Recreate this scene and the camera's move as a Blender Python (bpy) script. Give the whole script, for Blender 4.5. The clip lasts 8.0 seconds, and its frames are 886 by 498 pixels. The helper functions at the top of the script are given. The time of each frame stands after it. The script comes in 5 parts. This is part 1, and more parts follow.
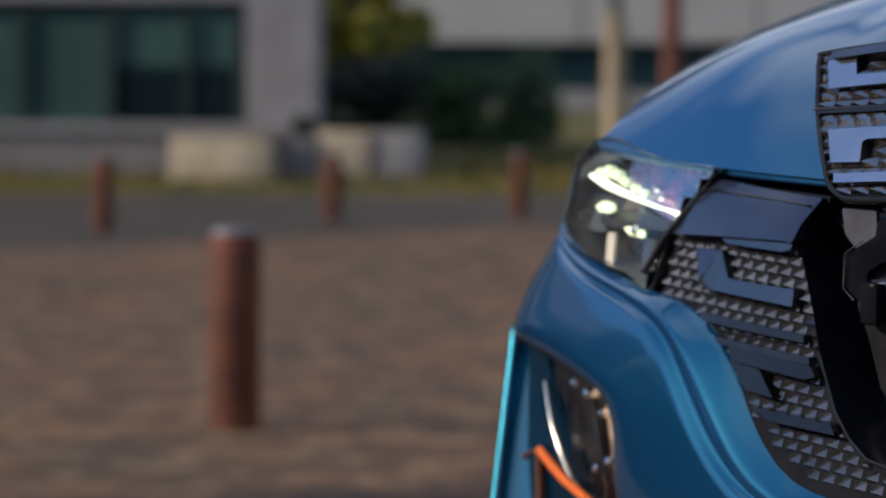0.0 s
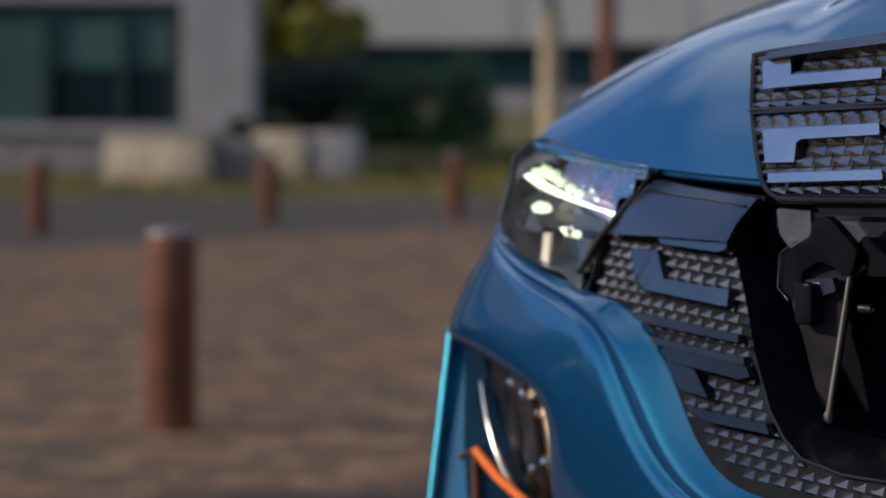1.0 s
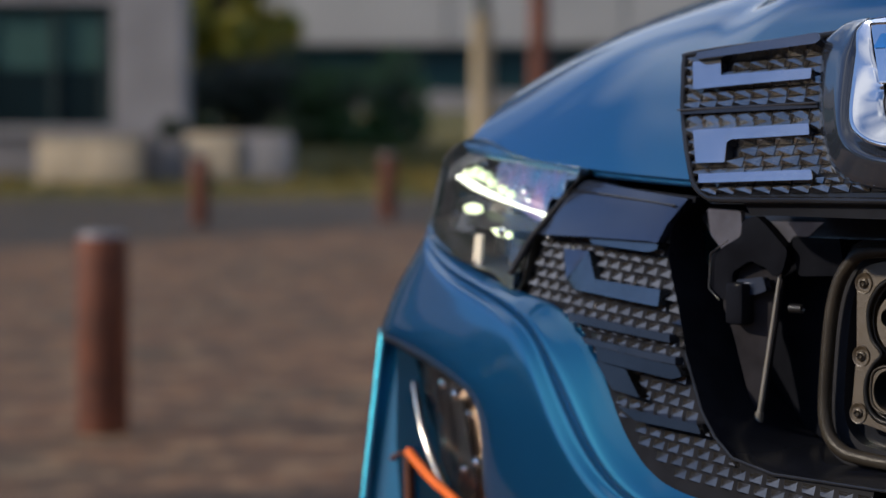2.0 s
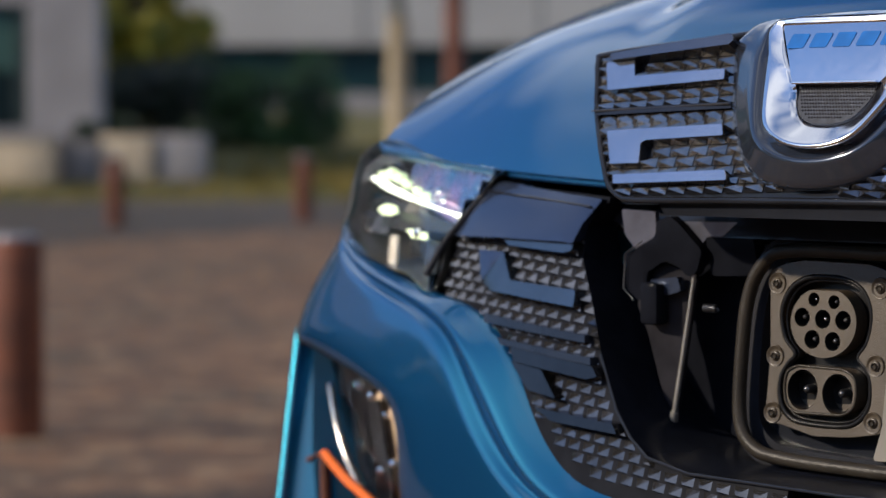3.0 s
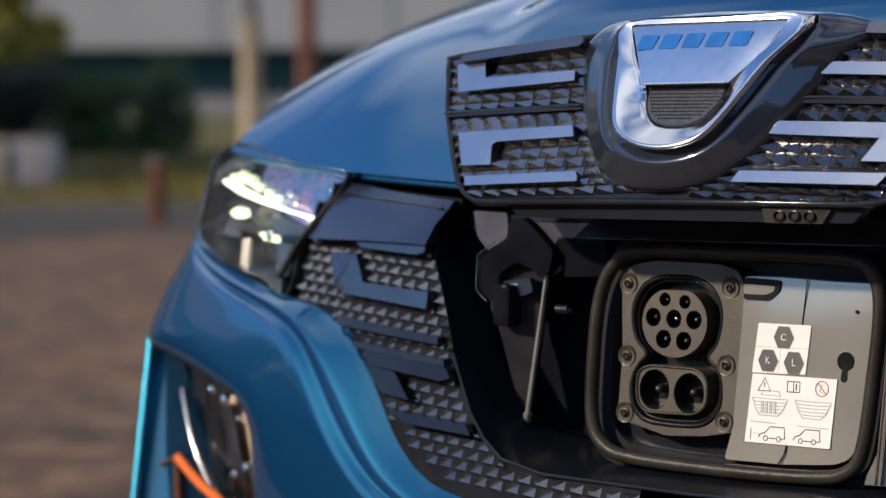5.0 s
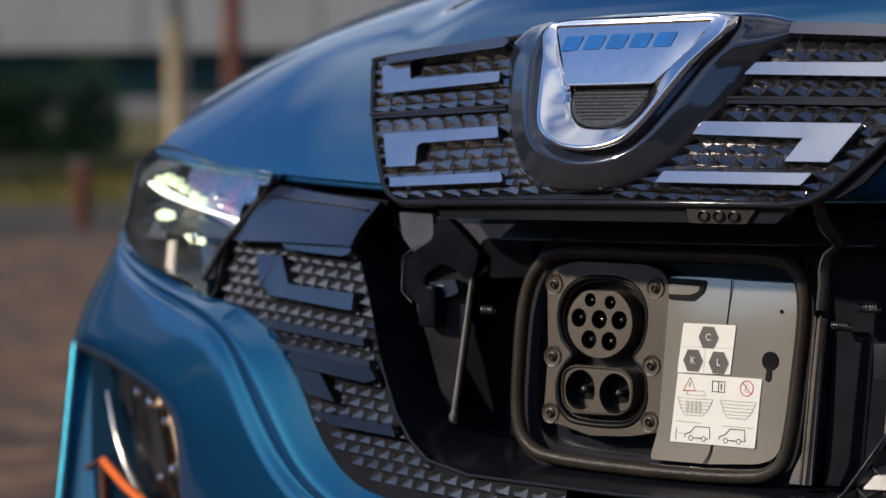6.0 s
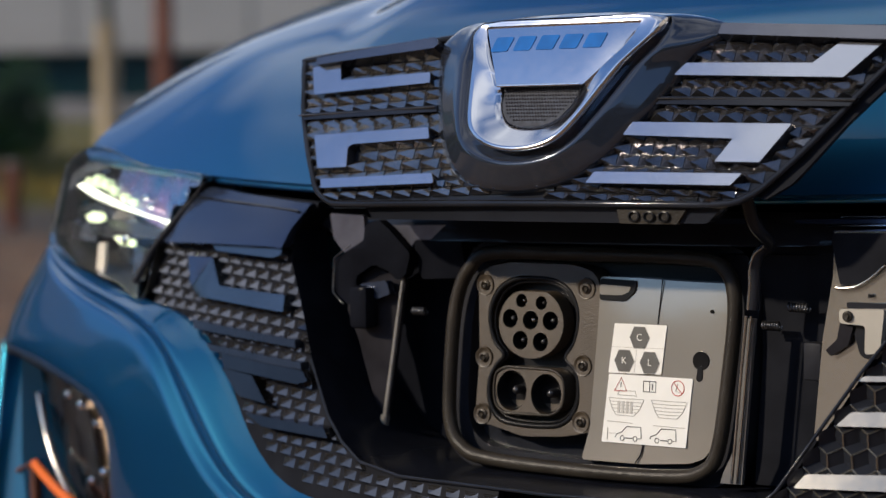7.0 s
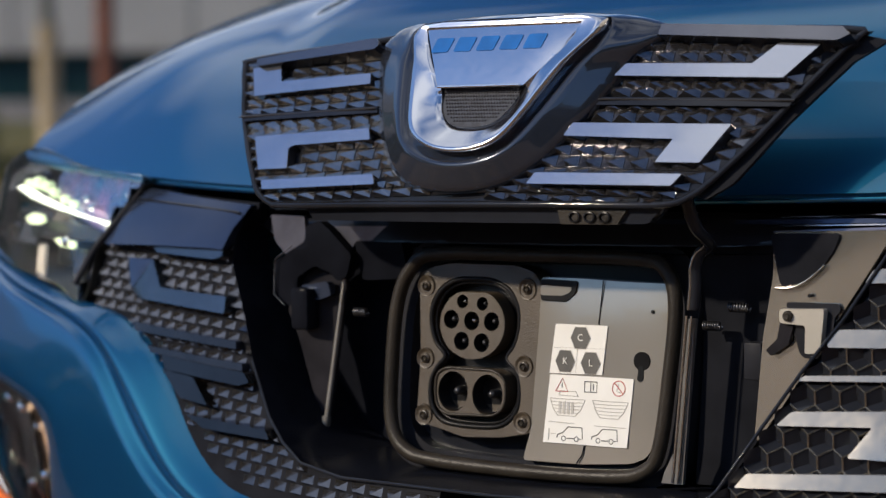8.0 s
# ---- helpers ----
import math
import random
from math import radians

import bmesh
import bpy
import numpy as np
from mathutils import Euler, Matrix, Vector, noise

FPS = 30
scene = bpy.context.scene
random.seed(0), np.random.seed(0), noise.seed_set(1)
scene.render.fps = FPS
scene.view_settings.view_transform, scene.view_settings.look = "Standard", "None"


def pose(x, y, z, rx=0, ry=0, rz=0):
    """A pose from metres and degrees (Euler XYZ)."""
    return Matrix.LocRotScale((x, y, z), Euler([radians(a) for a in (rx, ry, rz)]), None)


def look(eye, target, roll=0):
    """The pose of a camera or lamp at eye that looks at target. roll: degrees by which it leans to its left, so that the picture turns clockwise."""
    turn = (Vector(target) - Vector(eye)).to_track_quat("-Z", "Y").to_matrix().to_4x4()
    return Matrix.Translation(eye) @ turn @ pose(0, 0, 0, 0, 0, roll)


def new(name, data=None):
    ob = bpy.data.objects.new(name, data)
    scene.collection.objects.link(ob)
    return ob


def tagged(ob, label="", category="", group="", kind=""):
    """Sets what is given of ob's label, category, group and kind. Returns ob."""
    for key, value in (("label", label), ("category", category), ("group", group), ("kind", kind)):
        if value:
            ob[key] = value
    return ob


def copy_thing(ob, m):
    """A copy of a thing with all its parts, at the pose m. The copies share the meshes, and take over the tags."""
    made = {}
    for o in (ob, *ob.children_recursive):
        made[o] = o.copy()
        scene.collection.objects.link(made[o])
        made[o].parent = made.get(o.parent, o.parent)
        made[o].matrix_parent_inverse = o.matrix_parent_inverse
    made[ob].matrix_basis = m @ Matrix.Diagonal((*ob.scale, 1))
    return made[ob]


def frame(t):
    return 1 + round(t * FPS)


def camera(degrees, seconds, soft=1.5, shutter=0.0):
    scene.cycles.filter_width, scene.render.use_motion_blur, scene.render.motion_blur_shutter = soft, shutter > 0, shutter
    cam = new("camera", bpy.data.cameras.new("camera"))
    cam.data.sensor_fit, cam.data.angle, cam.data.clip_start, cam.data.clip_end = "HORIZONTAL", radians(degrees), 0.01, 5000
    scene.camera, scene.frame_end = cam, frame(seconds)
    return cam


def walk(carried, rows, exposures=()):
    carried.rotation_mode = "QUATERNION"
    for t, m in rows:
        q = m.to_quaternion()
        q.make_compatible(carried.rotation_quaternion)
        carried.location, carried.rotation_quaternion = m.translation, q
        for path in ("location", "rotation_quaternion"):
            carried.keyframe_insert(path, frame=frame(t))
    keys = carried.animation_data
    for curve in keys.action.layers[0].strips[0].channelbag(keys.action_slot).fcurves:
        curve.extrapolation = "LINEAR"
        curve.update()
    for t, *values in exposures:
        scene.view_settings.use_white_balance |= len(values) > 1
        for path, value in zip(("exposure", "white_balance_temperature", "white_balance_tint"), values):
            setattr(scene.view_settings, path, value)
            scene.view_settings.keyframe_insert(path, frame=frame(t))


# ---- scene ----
# ---- camera ----
cam = camera(17.83, 8.0, soft=1.4)
# t, x, y, z, tilt, lean, pan: a long lens on a tripod, panned across the car's nose
ROWS = [
    (0.0, -0.00269, 0.0, 0.886, 87.204, -0.2951, 5.8912),
    (0.5, -0.00255, 0.0, 0.886, 87.2164, -0.2469, 5.2409),
    (1.0, -0.00235, 0.0, 0.886, 87.2236, -0.2423, 4.5917),
    (1.5, -0.00205, 0.0, 0.886, 87.2354, -0.1938, 3.9688),
    (3.0, -0.00080, 0.0, 0.886, 87.2765, 0.0146, 1.5144),
    (3.5, -0.00050, 0.0, 0.886, 87.2875, 0.0555, 0.7203),
    (4.0, -0.00010, 0.0, 0.886, 87.2999, 0.1498, -0.0071),
    (4.5, 0.00020, 0.0, 0.886, 87.3082, 0.2097, -0.7066),
    (6.0, 0.00138, 0.0, 0.886, 87.3325, 0.4211, -2.9481),
    (6.5, 0.00165, 0.0, 0.886, 87.3377, 0.4833, -3.6316),
    (7.0, 0.00210, 0.0, 0.886, 87.3427, 0.5379, -4.3276),
    (7.5, 0.00250, 0.0, 0.886, 87.3455, 0.5969, -4.9193),
    (8.0, 0.00310, 0.0, 0.886, 87.3494, 0.6329, -5.4985),
]
EXPOSURE = ((0.0, 0.10), (1.7, 0.12), (3.0, 0.38), (4.7, 0.38), (5.8, 0.09), (8.0, 0.12))
walk(cam, [(t, pose(x, y, z, rx, ry, rz)) for t, x, y, z, rx, ry, rz in ROWS], exposures=EXPOSURE)
# shallow depth of field of the long lens, focused on the charging socket
cam.data.dof.use_dof = True
cam.data.dof.focus_distance = 1.69
cam.data.dof.aperture_fstop = 8.0

# ---- sky and sun ----
SUN_ELEVATION, SUN_AZIMUTH = 26.0, -106.0     # azimuth from +y, clockwise seen from above
world = bpy.data.worlds.new("sky")
scene.world = world
world.use_nodes = True
sky = world.node_tree.nodes.new("ShaderNodeTexSky")
sky.sky_type = "NISHITA"
sky.sun_disc = False
sky.dust_density, sky.ozone_density, sky.air_density = 0.2, 5.0, 1.0
sky.sun_elevation, sky.sun_rotation = radians(SUN_ELEVATION), radians(SUN_AZIMUTH)
# thin broken cloud all over the sky
wn, wl = world.node_tree.nodes, world.node_tree.links
wco = wn.new("ShaderNodeTexCoord")
wmap = wn.new("ShaderNodeMapping")
wmap.inputs["Scale"].default_value = (1.0, 1.0, 2.6)
cloud = wn.new("ShaderNodeTexNoise")
cloud.inputs["Scale"].default_value, cloud.inputs["Detail"].default_value = 1.5, 2.5
thin = wn.new("ShaderNodeMapRange")
thin.inputs[1].default_value, thin.inputs[2].default_value, thin.inputs[4].default_value = 0.54, 0.70, 0.85
wmix = wn.new("ShaderNodeMix")
wmix.data_type = "RGBA"
wmix.inputs[7].default_value = (7.8, 8.1, 8.8, 1)
wl.new(wco.outputs["Generated"], wmap.inputs[0])
wl.new(wmap.outputs[0], cloud.inputs["Vector"])
up = wn.new("ShaderNodeSeparateXYZ")
wl.new(wco.outputs["Generated"], up.inputs[0])
more = wn.new("ShaderNodeMath")          # a little more cloud overhead than along the horizon
more.operation = "MULTIPLY_ADD"
more.inputs[1].default_value = 0.09
wl.new(up.outputs["Z"], more.inputs[0])
wl.new(cloud.outputs["Fac"], more.inputs[2])
wl.new(more.outputs[0], thin.inputs[0])
wl.new(thin.outputs[0], wmix.inputs[0])
deep = wn.new("ShaderNodeMix")
deep.data_type, deep.blend_type = "RGBA", "MULTIPLY"
deep.inputs[0].default_value, deep.inputs[7].default_value = 1.0, (0.84, 0.97, 1.12, 1)
wl.new(sky.outputs[0], deep.inputs[6])
wl.new(deep.outputs[2], wmix.inputs[6])
wl.new(wmix.outputs[2], wn["Background"].inputs[0])
world.node_tree.nodes["Background"].inputs[1].default_value = 0.105
sun = new("sun", bpy.data.lights.new("sun", "SUN"))
sun.data.energy, sun.data.angle, sun.data.color = 3.1, radians(2.0), (1.0, 0.86, 0.69)
_az, _el = radians(SUN_AZIMUTH), radians(SUN_ELEVATION)
sun.matrix_world = look((20 * math.sin(_az) * math.cos(_el), 20 * math.cos(_az) * math.cos(_el), 20 * math.sin(_el)), (0, 0, 0))


# ---- materials ----
def material(name, color, rough=0.5, metal=0.0, vary=0.15, scale=20.0, bump=0.0, bump_scale=200.0, coat=0.0, emit=0.0, color2=None, detail=6.0, spec=0.5):
    """A surface with variation at two scales and a fine relief."""
    m = bpy.data.materials.new(name)
    m.use_nodes = True
    n, l = m.node_tree.nodes, m.node_tree.links
    b = n["Principled BSDF"]
    b.inputs["Roughness"].default_value, b.inputs["Metallic"].default_value = rough, metal
    b.inputs["Coat Weight"].default_value, b.inputs["Coat Roughness"].default_value = coat, 0.03
    b.inputs["Specular IOR Level"].default_value = spec
    co = n.new("ShaderNodeTexCoord")
    big = n.new("ShaderNodeTexNoise")
    big.inputs["Scale"].default_value, big.inputs["Detail"].default_value = scale, detail
    l.new(co.outputs["Object"], big.inputs["Vector"])
    ramp = n.new("ShaderNodeMix")
    ramp.data_type = "RGBA"
    c2 = color2 or tuple(c * (1 - vary) for c in color)
    c1 = color if color2 else tuple(min(1, c * (1 + vary)) for c in color)
    ramp.inputs[6].default_value, ramp.inputs[7].default_value = (*c2, 1), (*c1, 1)
    stretch = n.new("ShaderNodeMapRange")
    stretch.inputs[1].default_value, stretch.inputs[2].default_value = 0.35, 0.65
    l.new(big.outputs["Fac"], stretch.inputs[0])
    l.new(stretch.outputs[0], ramp.inputs[0])
    l.new(ramp.outputs[2], b.inputs["Base Color"])
    fine = n.new("ShaderNodeTexNoise")
    fine.inputs["Scale"].default_value, fine.inputs["Detail"].default_value = bump_scale, 4.0
    l.new(co.outputs["Object"], fine.inputs["Vector"])
    r = n.new("ShaderNodeMapRange")
    r.inputs[3].default_value, r.inputs[4].default_value = max(0.0, rough * 0.8), min(1.0, rough * 1.2)
    l.new(fine.outputs["Fac"], r.inputs[0])
    l.new(r.outputs[0], b.inputs["Roughness"])
    if bump:
        bn = n.new("ShaderNodeBump")
        bn.inputs["Strength"].default_value, bn.inputs["Distance"].default_value = bump, 0.002
        l.new(fine.outputs["Fac"], bn.inputs["Height"])
        l.new(bn.outputs[0], b.inputs["Normal"])
    if emit:
        b.inputs["Emission Color"].default_value, b.inputs["Emission Strength"].default_value = (*color, 1), emit
    return m


def glass(name, tint=(1, 1, 1), rough=0.0):
    m = bpy.data.materials.new(name)
    m.use_nodes = True
    b = m.node_tree.nodes["Principled BSDF"]
    b.inputs["Base Color"].default_value = (*tint, 1)
    b.inputs["Roughness"].default_value = rough
    b.inputs["Transmission Weight"].default_value = 1.0
    b.inputs["IOR"].default_value = 1.16
    return m


def paint_material():
    """Pearl car paint under clear lacquer: teal metal flakes over a deep blue ground."""
    m = material("metallic_blue_paint", (0.003, 0.190, 0.272), rough=0.31, metal=1.0, vary=0.05, scale=3.0, bump_scale=900.0, coat=1.0)
    n, l = m.node_tree.nodes, m.node_tree.links
    flake = n["Principled BSDF"]
    flake.inputs["Coat IOR"].default_value, flake.inputs["Coat Roughness"].default_value = 1.55, 0.04
    flake.inputs["Specular Tint"].default_value = (0.16, 0.50, 0.85, 1)
    under = n.new("ShaderNodeBsdfPrincipled")
    under.inputs["Base Color"].default_value = (0.002, 0.048, 0.185, 1)
    under.inputs["Roughness"].default_value, under.inputs["Coat Weight"].default_value, under.inputs["Coat Roughness"].default_value = 0.35, 1.0, 0.04
    both = n.new("ShaderNodeMixShader")
    both.inputs[0].default_value = 0.35
    l.new(flake.outputs[0], both.inputs[1])
    l.new(under.outputs[0], both.inputs[2])
    l.new(both.outputs[0], n["Material Output"].inputs["Surface"])
    return m


PAINT = paint_material()
BLACK_GLOSS = material("gloss_black_plastic", (0.018, 0.020, 0.026), rough=0.09, vary=0.2, bump_scale=60, spec=0.3)
BLACK_MATT = material("black_plastic", (0.021, 0.022, 0.027), rough=0.45, vary=0.3, bump=0.1, bump_scale=1200, spec=0.08)
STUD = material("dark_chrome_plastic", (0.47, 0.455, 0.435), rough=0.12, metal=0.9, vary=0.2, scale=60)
BAR = material("satin_silver_plastic", (0.50, 0.52, 0.575), rough=0.14, metal=0.9, vary=0.04, scale=25)
BAR_DARK = material("dark_satin_chrome", (0.20, 0.20, 0.215), rough=0.16, metal=0.9, vary=0.08, scale=25)
SHIELD = material("satin_chrome", (0.80, 0.80, 0.82), rough=0.13, metal=1.0, vary=0.04, scale=14)
CHROME = material("chrome", (0.92, 0.92, 0.94), rough=0.05, metal=1.0, vary=0.03, scale=12)
RUBBER = material("grey_rubber", (0.034, 0.029, 0.023), rough=0.34, vary=0.25, scale=40, bump=0.2, bump_scale=700, spec=0.22)
SOCKET = material("taupe_plastic", (0.078, 0.061, 0.043), rough=0.36, vary=0.15, scale=30, bump=0.15, bump_scale=900)
SOCKET_DARK = material("socket_black", (0.013, 0.013, 0.014), rough=0.3, vary=0.3, scale=50, spec=0.15)
PANEL = material("warm_grey_panel", (0.36, 0.335, 0.295), rough=0.16, metal=0.35, vary=0.05, scale=14, coat=0.45)
PAPER = material("white_sticker", (0.88, 0.87, 0.82), rough=0.35, vary=0.03, scale=60)
INK = material("dark_print", (0.09, 0.087, 0.08), rough=0.5, vary=0.15, scale=80)
INK_GREY = material("grey_print", (0.52, 0.50, 0.46), rough=0.5, vary=0.1, scale=80)
INK_RED = material("red_print", (0.62, 0.10, 0.07), rough=0.5, vary=0.1, scale=80)
INK_BLUE = material("blue_enamel", (0.010, 0.125, 0.42), rough=0.6, vary=0.1, scale=80, spec=0.15)
STEEL = material("bright_steel", (0.62, 0.60, 0.56), rough=0.2, metal=1.0, vary=0.08, scale=60)
ORANGE = material("orange_trim", (0.85, 0.17, 0.02), rough=0.35, vary=0.06, scale=40)
LENS = glass("lamp_lens")
# Lilac and blue noise puts an iridescent sheen into the metal.
REFLECTOR = material("lamp_reflector", (0.46, 0.30, 0.46), rough=0.28, metal=0.95, scale=30, color2=(0.10, 0.26, 0.40))
LAMP_DARK = material("lamp_housing", (0.005, 0.005, 0.006), rough=0.35, vary=0.7, scale=12, spec=0.15)
LAMP_INNER = material("grey_lamp_inner", (0.075, 0.075, 0.070), rough=0.3, metal=0.7, vary=0.6, scale=18)
ROD = material("polished_rod", (0.30, 0.29, 0.27), rough=0.45, metal=0.6, vary=0.08, scale=60)
# Right grille bars: reflected sun and ground are put in this warm tone.
BAR_LIT = material("sunlit_tone_satin_bar", (0.40, 0.37, 0.31), rough=0.2, metal=0.85, vary=0.06, scale=25)
DRL = material("daytime_light", (0.95, 1.0, 0.85), rough=0.3, emit=1.6, vary=0.02)
BLUE_BLACK = material("dark_blue_gloss_plastic", (0.045, 0.062, 0.108), rough=0.22, metal=0.6, vary=0.06, scale=30, coat=0.3)
BLACK_SATIN = material("satin_black_plastic", (0.024, 0.023, 0.027), rough=0.25, vary=0.25, scale=40, spec=0.08)
GREY_GLOSS = material("grey_sheen_plastic", (0.17, 0.175, 0.225), rough=0.2, metal=0.6, vary=0.2, scale=40)
PANEL_DARK = material("dull_grey_metal", (0.24, 0.23, 0.22), rough=0.3, metal=0.6, vary=0.15, scale=50)
# Smoked grille finish; on the right flap studs it stands for shade.
STUD_DARK = material("smoked_and_shaded_chrome", (0.21, 0.205, 0.21), rough=0.12, metal=0.88, vary=0.22, scale=60)
BLACK_SURROUND = material("black_badge_frame", (0.030, 0.037, 0.054), rough=0.15, metal=0.4, vary=0.12, coat=1.0)
MESH = material("dark_mesh", (0.02, 0.024, 0.034), rough=0.4, metal=0.5, vary=0.3, scale=300)


def paving_material():
    """Brown clay paving, blotched at several sizes, with darker grey-green patches."""
    m = material("brown_paving", (0.132, 0.067, 0.031), rough=0.9, scale=7.0, color2=(0.066, 0.035, 0.019), bump=0.5, bump_scale=45)
    n, l = m.node_tree.nodes, m.node_tree.links
    co = n.new("ShaderNodeTexCoord")
    base = n["Principled BSDF"].inputs["Base Color"].links[0].from_socket
    last = base
    for scale, lo, hi, color, amount in ((0.8, 0.47, 0.62, (0.055, 0.042, 0.025), 0.75), (2.3, 0.50, 0.62, (0.205, 0.102, 0.046), 0.7), (6.0, 0.52, 0.64, (0.30, 0.19, 0.105), 0.65), (11.0, 0.53, 0.65, (0.034, 0.026, 0.020), 0.75)):
        t = n.new("ShaderNodeTexNoise")
        t.inputs["Scale"].default_value, t.inputs["Detail"].default_value = scale, 5.0
        l.new(co.outputs["Object"], t.inputs["Vector"])
        r = n.new("ShaderNodeMapRange")
        r.inputs[1].default_value, r.inputs[2].default_value, r.inputs[4].default_value = lo, hi, amount
        l.new(t.outputs["Fac"], r.inputs[0])
        x = n.new("ShaderNodeMix")
        x.data_type = "RGBA"
        x.inputs[7].default_value = (*color, 1)
        l.new(r.outputs[0], x.inputs[0])
        l.new(last, x.inputs[6])
        last = x.outputs[2]
    l.new(last, n["Principled BSDF"].inputs["Base Color"])
    return m


ASPHALT = paving_material()
LITTER = material("dry_leaves", (0.30, 0.15, 0.055), rough=0.8, scale=3.0, color2=(0.12, 0.06, 0.03))
GRASS_SOIL = material("grass_bank", (0.15, 0.115, 0.018), rough=0.9, scale=1.6, color2=(0.05, 0.058, 0.012), bump=0.5, bump_scale=40)
GRASS = material("grass_blades", (0.22, 0.15, 0.02), rough=0.7, scale=3, color2=(0.06, 0.075, 0.015))
RUST = material("brown_painted_timber", (0.150, 0.042, 0.018), rough=0.75, scale=9, color2=(0.075, 0.022, 0.011), bump=0.4, bump_scale=90)
CAPSTEEL = material("grey_bollard_cap", (0.22, 0.22, 0.24), rough=0.4, metal=0.3, vary=0.2)
CONCRETE = material("grey_render", (0.27, 0.26, 0.265), rough=0.8, vary=0.12, scale=1.5, bump=0.2, bump_scale=50)
CONCRETE_DARK = material("grey_plinth", (0.19, 0.18, 0.185), rough=0.8, vary=0.15, scale=1.5, bump=0.2, bump_scale=50)
BEIGE = material("beige_render", (0.48, 0.44, 0.38), rough=0.85, vary=0.1, scale=0.7, bump=0.2, bump_scale=40)
WHITEWALL = material("white_cladding", (0.41, 0.40, 0.39), rough=0.6, vary=0.06, scale=0.8)
CREAM = material("cream_cabinet", (0.50, 0.41, 0.29), rough=0.55, vary=0.08, scale=3)
TEAL_GLASS = material("teal_window_glass", (0.055, 0.110, 0.098), rough=0.12, vary=0.2, scale=0.6, coat=0.3)
DARK_GLASS = material("dark_window_glass", (0.006, 0.014, 0.016), rough=0.3, vary=0.3, scale=0.6, spec=0.2)
FAR_GLASS = material("far_teal_glass", (0.012, 0.045, 0.055), rough=0.3, vary=0.3, scale=0.6, spec=0.3)
MULLION = material("dark_green_mullion", (0.012, 0.028, 0.028), rough=0.5, vary=0.15)
BARK = material("bark", (0.07, 0.05, 0.035), rough=0.9, scale=12, color2=(0.03, 0.024, 0.018), bump=0.6, bump_scale=60)
LEAF = material("green_leaves", (0.035, 0.06, 0.012), rough=0.6, scale=2.0, color2=(0.012, 0.03, 0.01))
LEAF_YELLOW = material("yellow_green_leaves", (0.30, 0.25, 0.02), rough=0.6, scale=2.0, color2=(0.09, 0.12, 0.015))
LEAF_HEDGE = material("green_hedge_leaves", (0.03, 0.105, 0.015), rough=0.6, scale=2.0, color2=(0.015, 0.04, 0.012))
ROAD = material("grey_asphalt", (0.058, 0.048, 0.040), rough=0.85, scale=1.2, color2=(0.029, 0.023, 0.017), bump=0.4, bump_scale=60)
LEAF_DARK = material("dark_hedge_leaves", (0.014, 0.03, 0.012), rough=0.6, scale=2.0, color2=(0.006, 0.014, 0.008))
POLE_TAN = material("tan_pole", (0.32, 0.25, 0.15), rough=0.6, scale=6, vary=0.15)
POLE_GREY = material("grey_green_steel", (0.07, 0.075, 0.06), rough=0.5, vary=0.15)
LEVER = material("pale_grey_plastic", (0.46, 0.43, 0.37), rough=0.3, vary=0.06, scale=40, coat=0.3)
GUNMETAL = material("gunmetal", (0.10, 0.10, 0.105), rough=0.3, metal=0.8, vary=0.2, scale=60)
DEEP_BLACK = material("deep_black_plastic", (0.013, 0.014, 0.018), rough=0.45, vary=0.2, scale=40, spec=0.03)
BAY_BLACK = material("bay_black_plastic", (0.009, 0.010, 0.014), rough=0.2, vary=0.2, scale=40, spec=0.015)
SIDE = material("beige_grey_panel", (0.42, 0.40, 0.36), rough=0.14, metal=0.8, vary=0.06, scale=16, coat=0.5)
# Left grille bars: their dark reflection is put in the colour.
GRILLE_BAR = material("dark_reflection_satin_bar", (0.115, 0.135, 0.155), rough=0.18, metal=0.85, vary=0.08, scale=25)
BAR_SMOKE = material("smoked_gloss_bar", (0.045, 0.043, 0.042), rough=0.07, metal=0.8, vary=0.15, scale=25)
SMOKED = material("smoked_lamp_plastic", (0.05, 0.052, 0.058), rough=0.22, metal=0.5, vary=0.25, scale=30)
# Brown of the reflected ground put into the colour of the lamp housing.
LAMP_BROWN = material("ground_toned_lamp_housing", (0.42, 0.31, 0.22), rough=0.5, metal=0.2, vary=0.35, scale=25)
DRL_SOFT = material("soft_daytime_light", (0.78, 0.95, 0.60), rough=0.3, emit=0.6, vary=0.05)


# ---- building helpers ----
def part(name, bm, mat, parent, label="", smooth=False):
    """Links a bmesh as one mesh object under a thing or a part."""
    bmesh.ops.recalc_face_normals(bm, faces=bm.faces)
    me = bpy.data.meshes.new(name)
    bm.to_mesh(me)
    bm.free()
    me.materials.append(mat)
    for p in me.polygons:
        p.use_smooth = True
    me.set_sharp_from_angle(angle=radians(70 if smooth else 24))
    ob = new(name, me)
    if parent:
        ob.parent = parent
    return tagged(ob, label)


def thing(name, label, category, m, group="", kind=""):
    ob = new(name)
    ob.matrix_world = m
    return tagged(ob, label, category, group, kind)


def mm(pts):
    return [(x / 1000.0, z / 1000.0) for x, z in pts]


